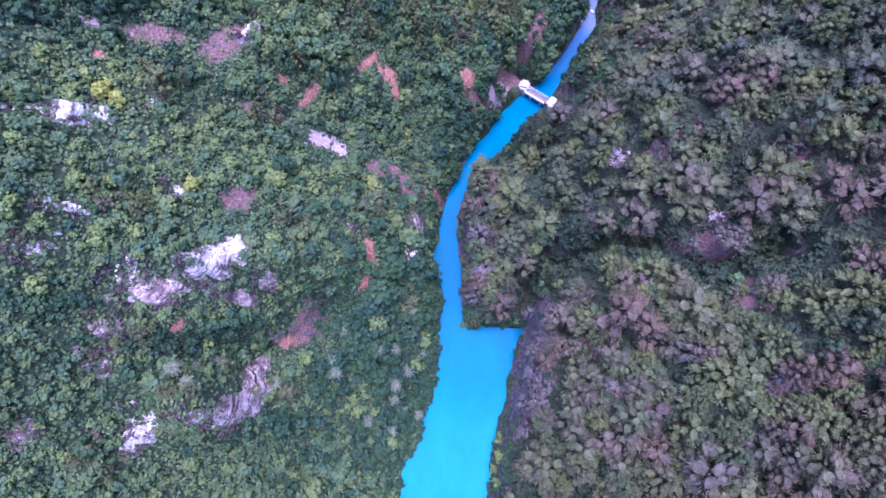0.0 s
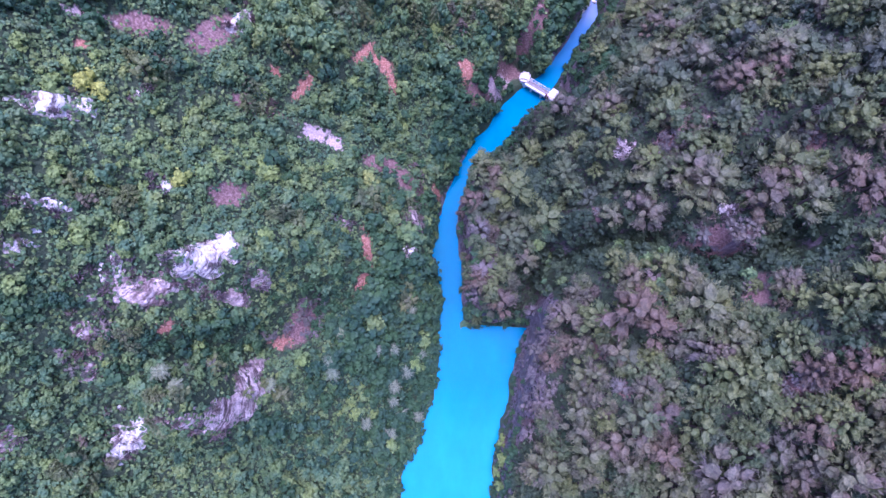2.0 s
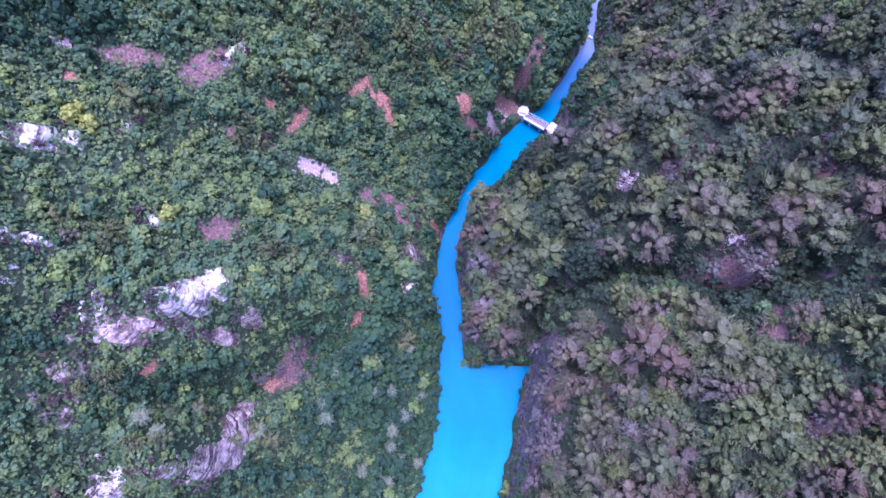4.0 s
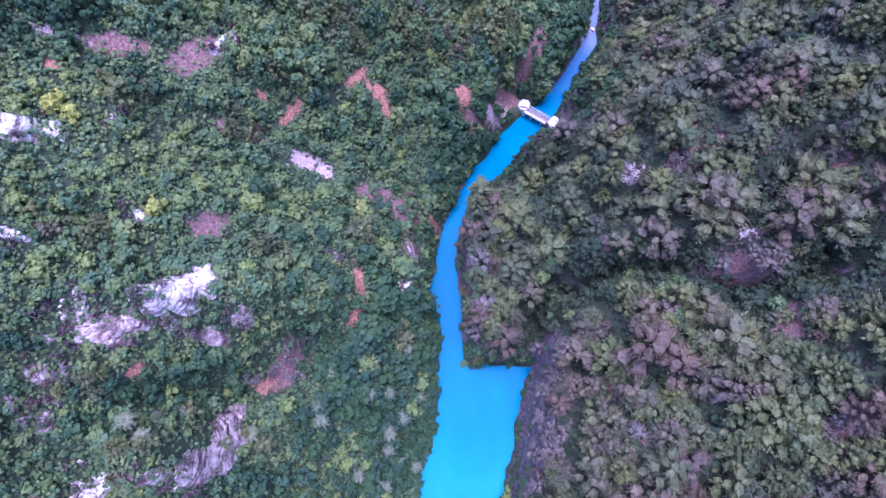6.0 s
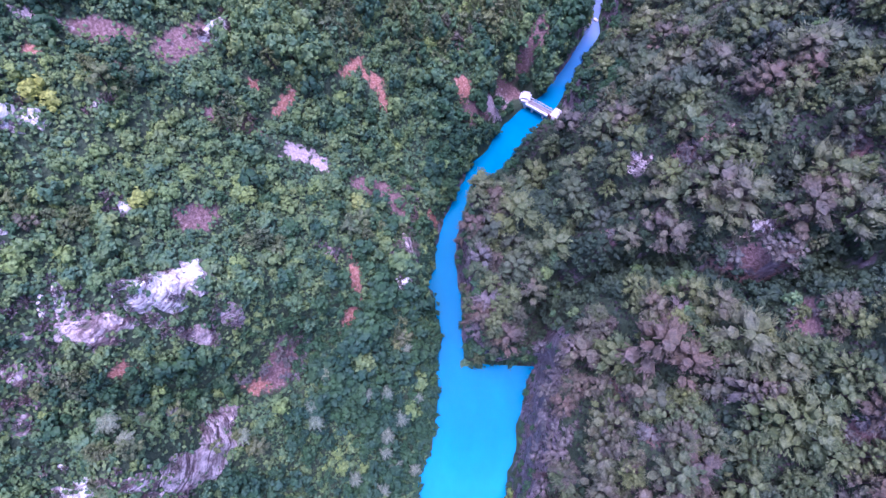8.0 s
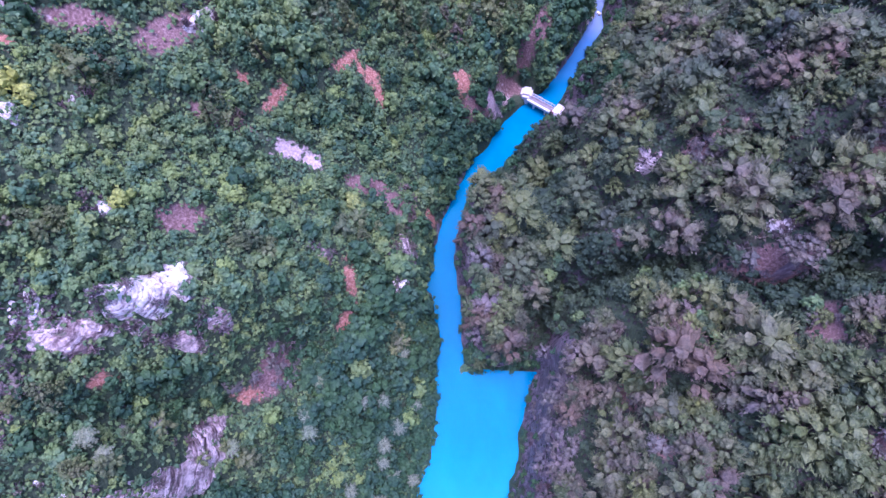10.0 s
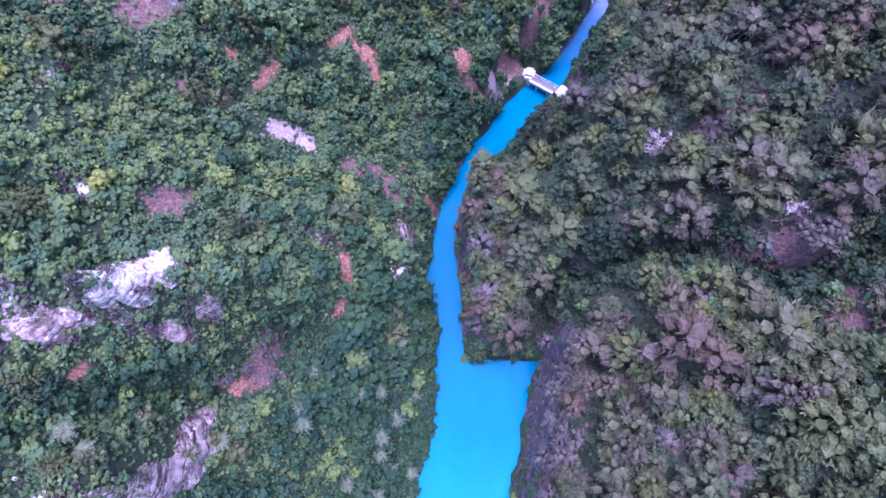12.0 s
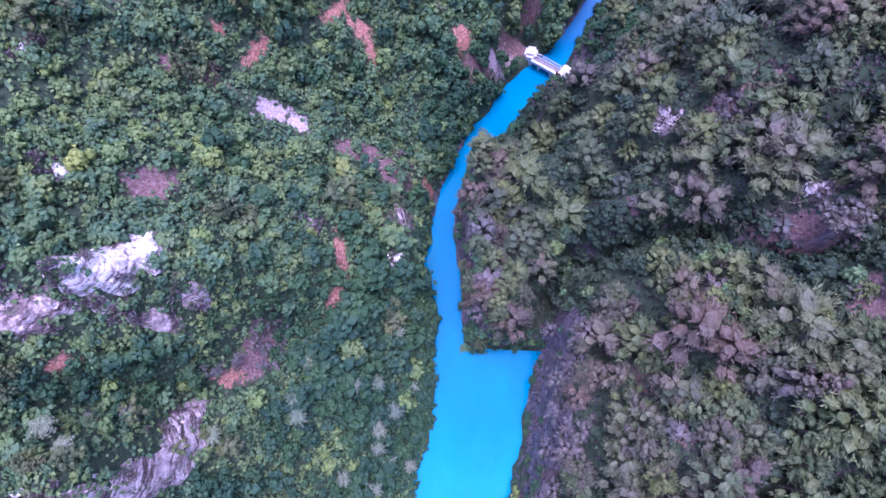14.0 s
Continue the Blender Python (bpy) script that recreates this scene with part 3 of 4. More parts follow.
def bare(x, y):
    """1 where no plant can stand."""
    b = 0
    for px_, py_, long, wide, turn, *_ in (*OUTCROPS, *RED_SCARS, *PALE_SCARS, *WEST_SCREE):
        b = np.maximum(b, patch(x, y, (px_, py_, long * 1.15 + 0.8, wide * 1.15 + 0.8, turn)))
    return np.clip(b * (1.5 + 0.9 * lattice(x / 2.0, y / 2.0, 41)) - 0.12, 0, 1)


def graded(low, fine_low, fine_high, high, step):
    """Even steps in the middle, growing ones towards the horizon."""
    middle = np.arange(fine_low, fine_high + step / 2, step)
    grow = np.cumsum(step * 1.22 ** np.arange(1, 40))
    return np.concatenate([(fine_low - grow[grow < fine_low - low])[::-1], middle, fine_high + grow[grow < high - fine_high]])


def lay_ground():
    gx, gy = graded(-2200, -82, 82, 2200, 0.8), graded(-2200, -42, 124, 2200, 0.8)
    x, y = [a.ravel() for a in np.meshgrid(gx, gy)]
    z = ground(x, y)
    w, h = len(gx), len(gy)
    k = (np.arange(h - 1)[:, None] * w + np.arange(w - 1)).ravel()
    me = mesh_of("ground", np.stack([x, y, z], 1), np.stack([k, k + 1, k + 1 + w, k + w], 1), EARTH, True)
    dzy, dzx = np.gradient(z.reshape(h, w), gy, gx)
    give(me, "steep", np.clip((np.hypot(dzx, dzy).ravel() - np.where(x < np.interp(y, LEFT_Y, LEFT_X), 4.8, np.where(from_shore(x, y) < 6, 1.5, 4.6))) / 1.6, 0, 1))
    wild = lattice(x / 7, y / 7, 11)
    mauve = np.where(x > np.interp(y, RIGHT_Y, RIGHT_X), 0.12 + 0.26 * wild, 0.02 + 0.2 * wild)
    for spot in MAUVE_SCARS:
        mauve = np.maximum(mauve, 0.9 * patch(x, y, (*spot[:2], spot[2] + 0.8, spot[3] + 0.8, spot[4])))
    give(me, "mauve", mauve)
    for name, spots in (("red", RED_SCARS), ("pale", PALE_SCARS)):
        v = np.zeros(len(x))
        for px_, py_, long, wide, turn in spots:
            v = np.maximum(v, patch(x, y, (px_, py_, long + 0.9, wide + 0.8, turn), 1.6))
        give(me, name, v)
    tagged(new("ground", me), "steep gorge sides of dark humus, mauve scree and bare limestone", "ground", kind="structure")


def pour_water():
    ys = np.concatenate([np.arange(-600, -60, 20), np.arange(-60, 12.6, 1.0), [12.6, 12.9, 13.2, 13.5], np.arange(14, 180, 1.0), np.arange(180, 900, 20)])
    across = np.linspace(0, 1, 25)
    left, right = np.interp(ys, LEFT_Y, LEFT_X) - 2.6, np.interp(ys, RIGHT_Y, RIGHT_X) + 2.6
    x = left[:, None] + (right - left)[:, None] * across
    y = np.repeat(ys[:, None], 25, 1)
    k = (np.arange(len(ys) - 1)[:, None] * 25 + np.arange(24)).ravel()
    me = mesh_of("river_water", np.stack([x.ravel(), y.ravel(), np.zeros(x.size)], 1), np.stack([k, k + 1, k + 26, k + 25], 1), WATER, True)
    tagged(new("water", me), "still milky turquoise river filling the bottom of the gorge", "river", kind="structure")


def outcrop(rng, x0, y0, long, wide, turn, high, stone):
    """A ledge of bedded limestone standing out of the slope, with loose slabs as parts."""
    material = (ROCK_WHITE, ROCK_MAUVE, ROCK_RED, ROCK_SHADED)[stone]
    nx, ny = max(10, int(long * 2 / 0.24)), max(10, int(wide * 2 / 0.24))
    u, v = np.meshgrid(np.linspace(-1, 1, nx), np.linspace(-1, 1, ny))
    c, s = math.cos(radians(turn)), math.sin(radians(turn))
    x, y = x0 + u * long * 1.4 * c - v * wide * 1.4 * s, y0 + u * long * 1.4 * s + v * wide * 1.4 * c
    r = np.sqrt(u * u + v * v) + 0.42 * lattice(x / 2.3, y / 2.3, 21) + 0.26 * lattice(x / 0.9, y / 0.9, 22)
    swell = np.clip(0.95 - r, -0.6, 1)
    # The ledge stands proud on its downhill side.
    fall = np.array([ground(x0 - 3, y0) - ground(x0 + 3, y0), ground(x0, y0 - 3) - ground(x0, y0 + 3)])
    fall = fall / max(1e-6, float(np.hypot(*fall)))
    down = ((x - x0) * fall[0] + (y - y0) * fall[1]) / max(1.5, min(long, wide))
    rise = high * np.sign(swell) * np.abs(swell) ** 0.5 * np.clip(0.8 + 0.5 * down, 0.35, 1.5)
    beds = rise + 0.45 * lattice(x / 1.6, y / 1.6, 23) + 0.10 * lattice(x / 0.6, y / 0.6, 24)
    steps = np.floor(beds / 0.7) * 0.7 + 0.7 * np.clip((beds / 0.7 - np.floor(beds / 0.7) - 0.7) / 0.3, 0, 1)
    z = ground(x, y) - 0.35 + 0.8 * steps + 0.2 * beds
    base = np.array([x0, y0, float(ground(x0, y0))])
    k = (np.arange(ny - 1)[:, None] * nx + np.arange(nx - 1)).ravel()
    me = mesh_of("ledge", np.stack([x.ravel(), y.ravel(), z.ravel()], 1) - base, np.stack([k, k + 1, k + 1 + nx, k + nx], 1), material)
    words = ("weathered white limestone outcrop among shrubs on the slope", "mauve grey limestone ledge among shrubs on the slope", "red stained rock beside the river", "grey limestone ledge along the cliff over the river, its shade put into the colour")[stone]
    thing = tagged(new("rock_outcrop"), words, "rock", "rock outcrops")
    thing.location = base
    part("ledge", me, thing)
    for _ in range(int(3 + long * 0.8)):
        a, b = rng.uniform(-0.85, 0.85, 2)
        px, py = x0 + a * long * c - b * wide * s, y0 + a * long * s + b * wide * c
        slab = part("slab", SLABS[rng.integers(len(SLABS))][stone], thing)
        size = rng.uniform(0.28, 0.62)
        slab.matrix_basis = Matrix.Translation(Vector((px, py, float(ground(px, py)) + 0.12 * high)) - Vector(base)) @ pose(0, 0, 0, rng.uniform(-25, 25), rng.uniform(-25, 25), rng.uniform(0, 360)) @ Matrix.Diagonal((size, size, 0.6 * size, 1))


def slab_shapes(rng):
    shapes = []
    for _ in range(5):
        bm = bmesh.new()
        bmesh.ops.create_cube(bm, size=1)
        bmesh.ops.bevel(bm, geom=bm.edges[:], offset=0.14, segments=1, affect="EDGES")
        v = np.array([p.co for p in bm.verts]) * (1.5, 1.0, 0.7)
        v += rng.normal(0, 0.07, v.shape)
        f = [[p.index for p in q.verts] for q in bm.faces]
        bm.free()
        shapes.append([mesh_of("slab", v, f, m) for m in (ROCK_WHITE, ROCK_MAUVE, ROCK_RED, ROCK_SHADED)])
    return shapes


lay_ground()
pour_water()
rng = np.random.default_rng(7)
SLABS = slab_shapes(rng)
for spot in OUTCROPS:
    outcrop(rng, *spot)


# ---- footbridge ----
def box(size, at, material, turn=0.0, soft=0.04):
    bm = bmesh.new()
    bmesh.ops.create_cube(bm, size=1)
    bmesh.ops.scale(bm, vec=size, verts=bm.verts)
    bmesh.ops.bevel(bm, geom=bm.edges[:], offset=soft, segments=2, affect="EDGES")
    bmesh.ops.transform(bm, matrix=pose(*at, 0, 0, turn), verts=bm.verts)
    me = bpy.data.meshes.new("block")
    bm.to_mesh(me)
    bm.free()
    me.materials.append(material)
    return me


def footbridge():
    """A white concrete footbridge on two abutments, with a rail on its upstream side."""
    thing = tagged(new("footbridge"), "white concrete footbridge with a thin rail across the river", "bridge")
    thing.matrix_world = pose(25.7, 79.5, 0, 0, 0, -34) @ Matrix.Diagonal((0.79, 0.86, 1.0, 1.0))
    part("deck", box((9.4, 2.3, 0.35), (0, 0, 2.3), DECK), thing, "grey concrete walkway")
    part("kerb", box((9.4, 0.7, 0.6), (0, -0.95, 2.6), WHITE_PAINT), thing, "broad white parapet")
    part("kerb", box((9.4, 0.24, 0.45), (0, 1.0, 2.58), CONCRETE), thing)
    part("girder", box((9.2, 0.35, 0.7), (0, -0.72, 1.82), CONCRETE), thing)
    part("girder", box((9.2, 0.35, 0.7), (0, 0.72, 1.82), CONCRETE), thing)
    for k in range(8):
        part("post", box((0.12, 0.12, 1.2), (-4.2 + 1.2 * k, 1.02, 3.2), WHITE_PAINT, 0, 0.015), thing)
    part("rail", box((8.6, 0.14, 0.12), (0, 1.02, 3.8), WHITE_PAINT, 0, 0.02), thing, "white painted handrail")
    part("rail", box((8.6, 0.08, 0.08), (0, 1.02, 3.35), WHITE_PAINT, 0, 0.02), thing, "white painted handrail")
    part("abutment", box((3.7, 3.7, 5.2), (-6.0, 0.9, 1.2), CONCRETE, 18, 0.7), thing, "blocky pale concrete abutment")
    part("abutment", box((2.7, 3.9, 5.3), (5.9, 0.3, 1.2), CONCRETE, -6, 0.3), thing, "blocky pale concrete abutment")
    part("gate_post", box((0.6, 0.6, 1.7), (4.2, -1.3, 3.2), RUST, 0, 0.05), thing, "rusty dark red steel post")
    part("gate_post", box((0.5, 0.5, 1.5), (5.0, -1.6, 3.4), RUST, 20, 0.05), thing, "rusty dark red steel post")
    part("pier", box((0.6, 1.8, 3.6), (-2.0, 0, 0.3), CONCRETE, 0, 0.08), thing)
    part("pier", box((0.6, 1.8, 3.6), (2.2, 0, 0.3), CONCRETE, 0, 0.08), thing)


footbridge()


def boulder(x, y, size, stone, turn):
    """A loose block at the water's edge."""
    ob = tagged(new("boulder", SLABS[int(turn) % len(SLABS)][stone]), ("pale limestone boulder at the river's edge", "mauve limestone boulder at the river's edge", "reddish boulder at the river's edge")[stone], "boulder", "boulders by the river")
    ob.matrix_world = pose(x, y, max(0.0, float(ground(x, y))) + 0.2 * size, 8, -6, turn) @ Matrix.Diagonal((size, size, size, 1))


for spot in ((39.5, 104.5, 1.3, 0, 20), (40.6, 106.2, 1.0, 0, 71), (41.6, 108.3, 1.5, 0, 132), (42.1, 111.0, 1.1, 0, 48), (44.0, 109.0, 0.9, 0, 305), (31.6, 95.6, 1.8, 2, 61), (33.0, 96.8, 1.3, 0, 14), (42.9, 113.4, 1.2, 0, 88)):
    boulder(*spot)

# ---- plants ----
BRIDGE = (26.6, 78.5, 11.4, 4.2, -37.7)


def wooded(x, y):
    """1 inside the wood: it thins out up the gorge and on the heights, and leaves the footbridge free."""
    top = np.where(x < 45, 70.5 + (x + 72) * 0.45, 127 - (x - 45) * 1.0)
    return (y < top) * (y > -32 + 0.15 * np.abs(x)) * (patch(x, y, BRIDGE) < 0.2)


def spread(rng, x0, x1, y0, y1, step, keep, low=0.3):
    """Uneven rows of places over a stretch of land, thinned by keep(x, y)."""
    gx, gy = np.meshgrid(np.arange(x0, x1, step), np.arange(y0, y1, step * 0.87))
    gx = gx + (np.arange(gx.shape[0]) % 2)[:, None] * step / 2
    x, y = gx.ravel() + rng.uniform(-0.42, 0.42, gx.size) * step, gy.ravel() + rng.uniform(-0.42, 0.42, gx.size) * step
    ok = (keep(x, y) * wooded(x, y) > rng.uniform(0, 1, len(x))) & (ground(x, y) > low)
    return x[ok], y[ok]


def bank(x, y):
    """Metres inland from the nearer bank."""
    right = x - np.interp(y, RIGHT_Y, RIGHT_X)
    return np.maximum(np.interp(y, LEFT_Y, LEFT_X) - x, np.where(right > 0, from_shore(x, y), right))


def oval(x, y, *spots):
    v = np.zeros(np.shape(x))
    for spot in spots:
        v = np.maximum(v, patch(x, y, spot))
    return v


class Kind:
    """One kind of plant: a few shapes, its leaves and its words."""

    def __init__(self, name, label, category, shapes, leaves):
        self.name, self.label, self.category, self.leaves = name, label, category, leaves
        self.shapes = shapes
        self.singles = None

    def meshes(self):
        if not self.singles:
            self.singles = [(mesh_of("trunk", *t, BARK), mesh_of("crown", c[0], c[1], self.leaves, False, c[2])) for t, c in self.shapes]
        return self.singles

    def grow(self, rng, x, y, size, single):
        """Plants each place: those of the single stretch as things of their own, the rest as one mass."""
        z, turn = ground(x, y), rng.uniform(0, 360, len(x))
        tall = size * rng.uniform(0.85, 1.25, len(x)) * (1 + np.where(x < 20, 0.35, 0.15) * np.clip((y - 52) / 20, 0, 1))
        kind = rng.integers(0, len(self.shapes), len(x))
        tint = rng.uniform(0, 1, len(x))
        alone = single(x, y)
        trunks, crowns, shade = [], [], []
        for k in range(len(x)):
            lean = pose(x[k], y[k], z[k], rng.uniform(-7, 7), rng.uniform(-7, 7), turn[k]) @ Matrix.Diagonal((size[k], size[k], tall[k], 1))
            if alone[k]:
                thing = tagged(new(self.name), self.label, self.category, self.category + "s on the gorge side")
                thing.matrix_world = lean
                for name, me in zip(("trunk", "crown"), self.meshes()[kind[k]]):
                    part(name, me, thing)
                continue
            m = np.array(lean)
            (v, f), (cv, cf, cn) = self.shapes[kind[k]]
            trunks.append((v @ m[:3, :3].T + m[:3, 3], f))
            crowns.append((cv @ m[:3, :3].T + m[:3, 3], cf, cn @ m[:3, :3].T / size[k]))
            shade.append(np.full(len(crowns[-1][0]), tint[k]))
        if crowns:
            v, f, n = joined(crowns)
            me = mesh_of(self.name + "_mass", v, f, self.leaves, False, unit(n))
            give(me, "tint", np.concatenate(shade))
            thing = tagged(new(self.name + "_wood", mesh_of("stems", *joined(trunks), BARK)), self.label + ", in a dense mass", self.category, kind="stuff")
            part("crowns", me, thing)
        print(self.name, int(alone.sum()), len(x) - int(alone.sum()))


shape_rng = np.random.default_rng(3)
SHRUB = Kind("shrub", "rounded dark green broadleaf shrub on the steep slope", "shrub", [round_plant(shape_rng, int(shape_rng.integers(5, 9)), 72, shape_rng.uniform(0.85, 1.35), 0.16) for _ in range(9)], LEAF_GREEN)
SUNNY = Kind("yellow_green_shrub", "bright yellow-green broadleaf shrub on the steep slope", "shrub", [round_plant(shape_rng, 8, 80, shape_rng.uniform(0.85, 1.35), 0.16) for _ in range(5)], LEAF_SUNNY)
GOLDEN = Kind("golden_shrub", "vivid yellow-green shrub standing out from the slope", "shrub", SUNNY.shapes, LEAF_GOLD)
DEEP = Kind("dark_shrub", "low dark green shrub in the shade of the gorge", "shrub", [round_plant(shape_rng, int(shape_rng.integers(5, 8)), 66, shape_rng.uniform(0.9, 1.4), 0.16) for _ in range(7)], LEAF_DEEP)
BRUSH = Kind("ravine_shrub", "dull green shrub crowding the ravine, darkened in colour for the shade there", "shrub", DEEP.shapes, LEAF_BRUSH)
CEDAR = Kind("conifer", "grey-green conifer with spreading feathery boughs on the slope", "conifer", [tier_plant(shape_rng, int(shape_rng.integers(5, 7)), shape_rng.uniform(1.5, 2.0), 25) for _ in range(6)] + [cloud_plant(shape_rng, int(shape_rng.integers(15, 20)), shape_rng.uniform(1.3, 1.8), 37) for _ in range(7)], LEAF_GREY)
OLIVE = Kind("olive_conifer", "olive-green conifer with spreading feathery boughs on the slope", "conifer", CEDAR.shapes[:10], LEAF_OLIVE)
DUSKY = Kind("dusky_conifer", "dark grey-green conifer with a rounded feathery crown on the slope", "conifer", CEDAR.shapes[2:], LEAF_DUSKY)
RUSSET = Kind("russet_conifer", "brownish conifer with spreading feathery boughs above the river", "conifer", CEDAR.shapes[4:], LEAF_RUSSET)
PALM = Kind("rosette_tree", "pale star-shaped rosette tree above the river bank", "rosette tree", [rosette_plant(shape_rng, int(shape_rng.integers(11, 16)), 1.9) for _ in range(5)], LEAF_PALE)
BARE = Kind("dry_shrub", "leafless mauve-brown twiggy shrub on the cliff", "shrub", [twig_plant(shape_rng, 38) for _ in range(5)], TWIG)
ASHEN = Kind("ashen_shrub", "mauve-grey feathery shrub, half leafless, on the cliff top", "shrub", [cloud_plant(shape_rng, int(shape_rng.integers(9, 13)), shape_rng.uniform(0.9, 1.3), 30, 0.74, 1.0, 0.06) for _ in range(6)], LEAF_ASHEN)

nobody = lambda x, y: np.zeros(len(x), bool)
rng = np.random.default_rng(11)


def left_of(x, y):
    return x < np.interp(y, LEFT_Y, LEFT_X) - 0.1


def right_of(x, y):
    return x > np.interp(y, RIGHT_Y, RIGHT_X) + 0.1


EDGE = (-31, 130)

# Broadleaf shrubs over the western side: bright on the spurs, dark in the gullies, with light and shade put into leaf
# colour.
SUN_TINTED = ((-50, 40, 18, 9, 8), (-62, 50, 8, 6, 0), (-22, -7, 4.5, 3.5, 0), (-58, 22, 7, 4, 0), (-34, 42, 9, 6, 0))
SHADE_TINTED = ((-50, 6.5, 14, 3.6, 6), (-62, 12, 8, 3, 0), (-27, 15, 5, 7, 0), (-60, 66, 8, 5, 20), (-14, 6, 20, 38, 0), (-24, 4, 7, 4, 0), (-70, 60, 8, 6, 0), (-44, 9, 10, 2.5, 10), (-34, -12, 6, 10, 20), (-52, 58, 12, 3, -15))
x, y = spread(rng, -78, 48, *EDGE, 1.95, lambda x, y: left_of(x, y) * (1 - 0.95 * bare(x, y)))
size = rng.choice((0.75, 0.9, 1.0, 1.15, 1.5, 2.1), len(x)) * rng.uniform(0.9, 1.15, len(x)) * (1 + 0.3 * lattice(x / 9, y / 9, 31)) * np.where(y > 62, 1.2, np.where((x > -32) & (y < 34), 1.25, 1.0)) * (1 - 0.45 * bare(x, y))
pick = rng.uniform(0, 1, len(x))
bright = pick < 0.04 + 0.72 * oval(x, y, *SUN_TINTED)
dim = ~bright & (pick > 0.95 - 0.90 * oval(x, y, *SHADE_TINTED))
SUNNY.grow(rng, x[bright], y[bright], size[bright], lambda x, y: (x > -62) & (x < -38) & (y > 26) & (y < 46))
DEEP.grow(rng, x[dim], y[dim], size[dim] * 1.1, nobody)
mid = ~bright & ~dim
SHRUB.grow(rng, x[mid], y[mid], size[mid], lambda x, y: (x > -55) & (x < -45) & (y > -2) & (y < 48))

# Taller broadleaf trees up the gorge.
x, y = spread(rng, -62, 46, 46, 125, 3.4, lambda x, y: left_of(x, y) * (1 - bare(x, y)) * (bank(x, y) > 3) * np.clip(0.3 + (y - 46) / 30 + (x + 20) / 80, 0.1, 0.7))
size, pick = rng.uniform(1.4, 2.5, len(x)), rng.uniform(0, 1, len(x))
SHRUB.grow(rng, x[pick < 0.55], y[pick < 0.55], size[pick < 0.55], nobody)
DEEP.grow(rng, x[pick > 0.7], y[pick > 0.7], size[pick > 0.7], nobody)
mid = (pick >= 0.55) & (pick <= 0.7)
SUNNY.grow(rng, x[mid], y[mid], size[mid], nobody)
# Steep faces hold more of them than their plan shows.
def slope(x, y):
    return np.hypot(ground(x + 0.8, y) - ground(x - 0.8, y), ground(x, y + 0.8) - ground(x, y - 0.8)) / 1.6


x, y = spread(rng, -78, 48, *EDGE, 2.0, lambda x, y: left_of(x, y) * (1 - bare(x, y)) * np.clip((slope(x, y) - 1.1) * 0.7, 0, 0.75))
size, pick = rng.uniform(0.9, 1.5, len(x)), rng.uniform(0, 1, len(x)) < 0.25 + 0.75 * oval(x, y, *SHADE_TINTED)
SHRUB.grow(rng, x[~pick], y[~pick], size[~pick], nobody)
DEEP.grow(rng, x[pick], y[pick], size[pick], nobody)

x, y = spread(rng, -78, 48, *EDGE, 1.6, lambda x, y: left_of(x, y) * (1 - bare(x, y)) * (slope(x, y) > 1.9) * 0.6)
size, pick = rng.uniform(0.7, 1.2, len(x)), rng.uniform(0, 1, len(x)) < 0.25 + 0.75 * oval(x, y, *SHADE_TINTED)
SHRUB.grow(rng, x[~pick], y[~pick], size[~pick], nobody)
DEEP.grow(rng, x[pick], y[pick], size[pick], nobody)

# Bushes in the eastern ravines and, thinly, under the taller trees; leaf colour carries some of the shade there.
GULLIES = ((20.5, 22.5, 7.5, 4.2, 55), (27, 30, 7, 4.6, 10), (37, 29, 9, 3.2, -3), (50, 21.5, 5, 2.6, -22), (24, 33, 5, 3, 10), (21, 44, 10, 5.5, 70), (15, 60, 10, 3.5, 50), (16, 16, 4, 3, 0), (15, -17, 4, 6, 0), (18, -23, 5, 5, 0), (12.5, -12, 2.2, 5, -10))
SPUR, CLIFF = (8, 30, 20, 5.5, 86), (20.5, 2, 15, 4.0, 86)
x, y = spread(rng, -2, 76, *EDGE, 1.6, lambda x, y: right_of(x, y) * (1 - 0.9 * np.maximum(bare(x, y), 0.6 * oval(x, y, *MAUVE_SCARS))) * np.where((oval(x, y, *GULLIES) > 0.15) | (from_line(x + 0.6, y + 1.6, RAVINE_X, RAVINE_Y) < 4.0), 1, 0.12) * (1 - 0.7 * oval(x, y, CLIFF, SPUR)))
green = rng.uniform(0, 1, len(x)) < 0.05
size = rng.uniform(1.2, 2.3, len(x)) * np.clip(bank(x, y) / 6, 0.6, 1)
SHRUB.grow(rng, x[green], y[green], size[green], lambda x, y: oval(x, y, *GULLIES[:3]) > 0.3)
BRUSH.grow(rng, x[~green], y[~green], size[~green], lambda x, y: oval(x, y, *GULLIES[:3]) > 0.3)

# Bushes that hang over the water's edge; the eastern cliff stays bare.
x, y = spread(rng, -16, 50, *EDGE, 1.35, lambda x, y: (bank(x, y) > 0.15) * (bank(x, y) < np.where(left_of(x, y) & (y > 55), 8, np.where(oval(x, y, (29, 78, 14, 10, -37.7)) > 0.05, 14, 3.5))) * np.where(right_of(x, y) & (y > -9) & (y < 12), 0.55, 0.9) * (1 - 0.8 * np.maximum(bare(x, y), oval(x, y, *RED_SCARS))), 0.05)
DEEP.grow(rng, x, y, rng.uniform(0.75, 1.6, len(x)) * (1 - 0.4 * oval(x, y, (25.6, 77, 12, 7, -37.7))) * (1 + 0.3 * lattice(x / 4, y / 4, 63)) * np.where(left_of(x, y) & (y > 55), 1.3, 1.0), nobody)

# and a green fringe under the spur, across the head of the bay.
x = np.arange(4.6, 18.6, 0.95)
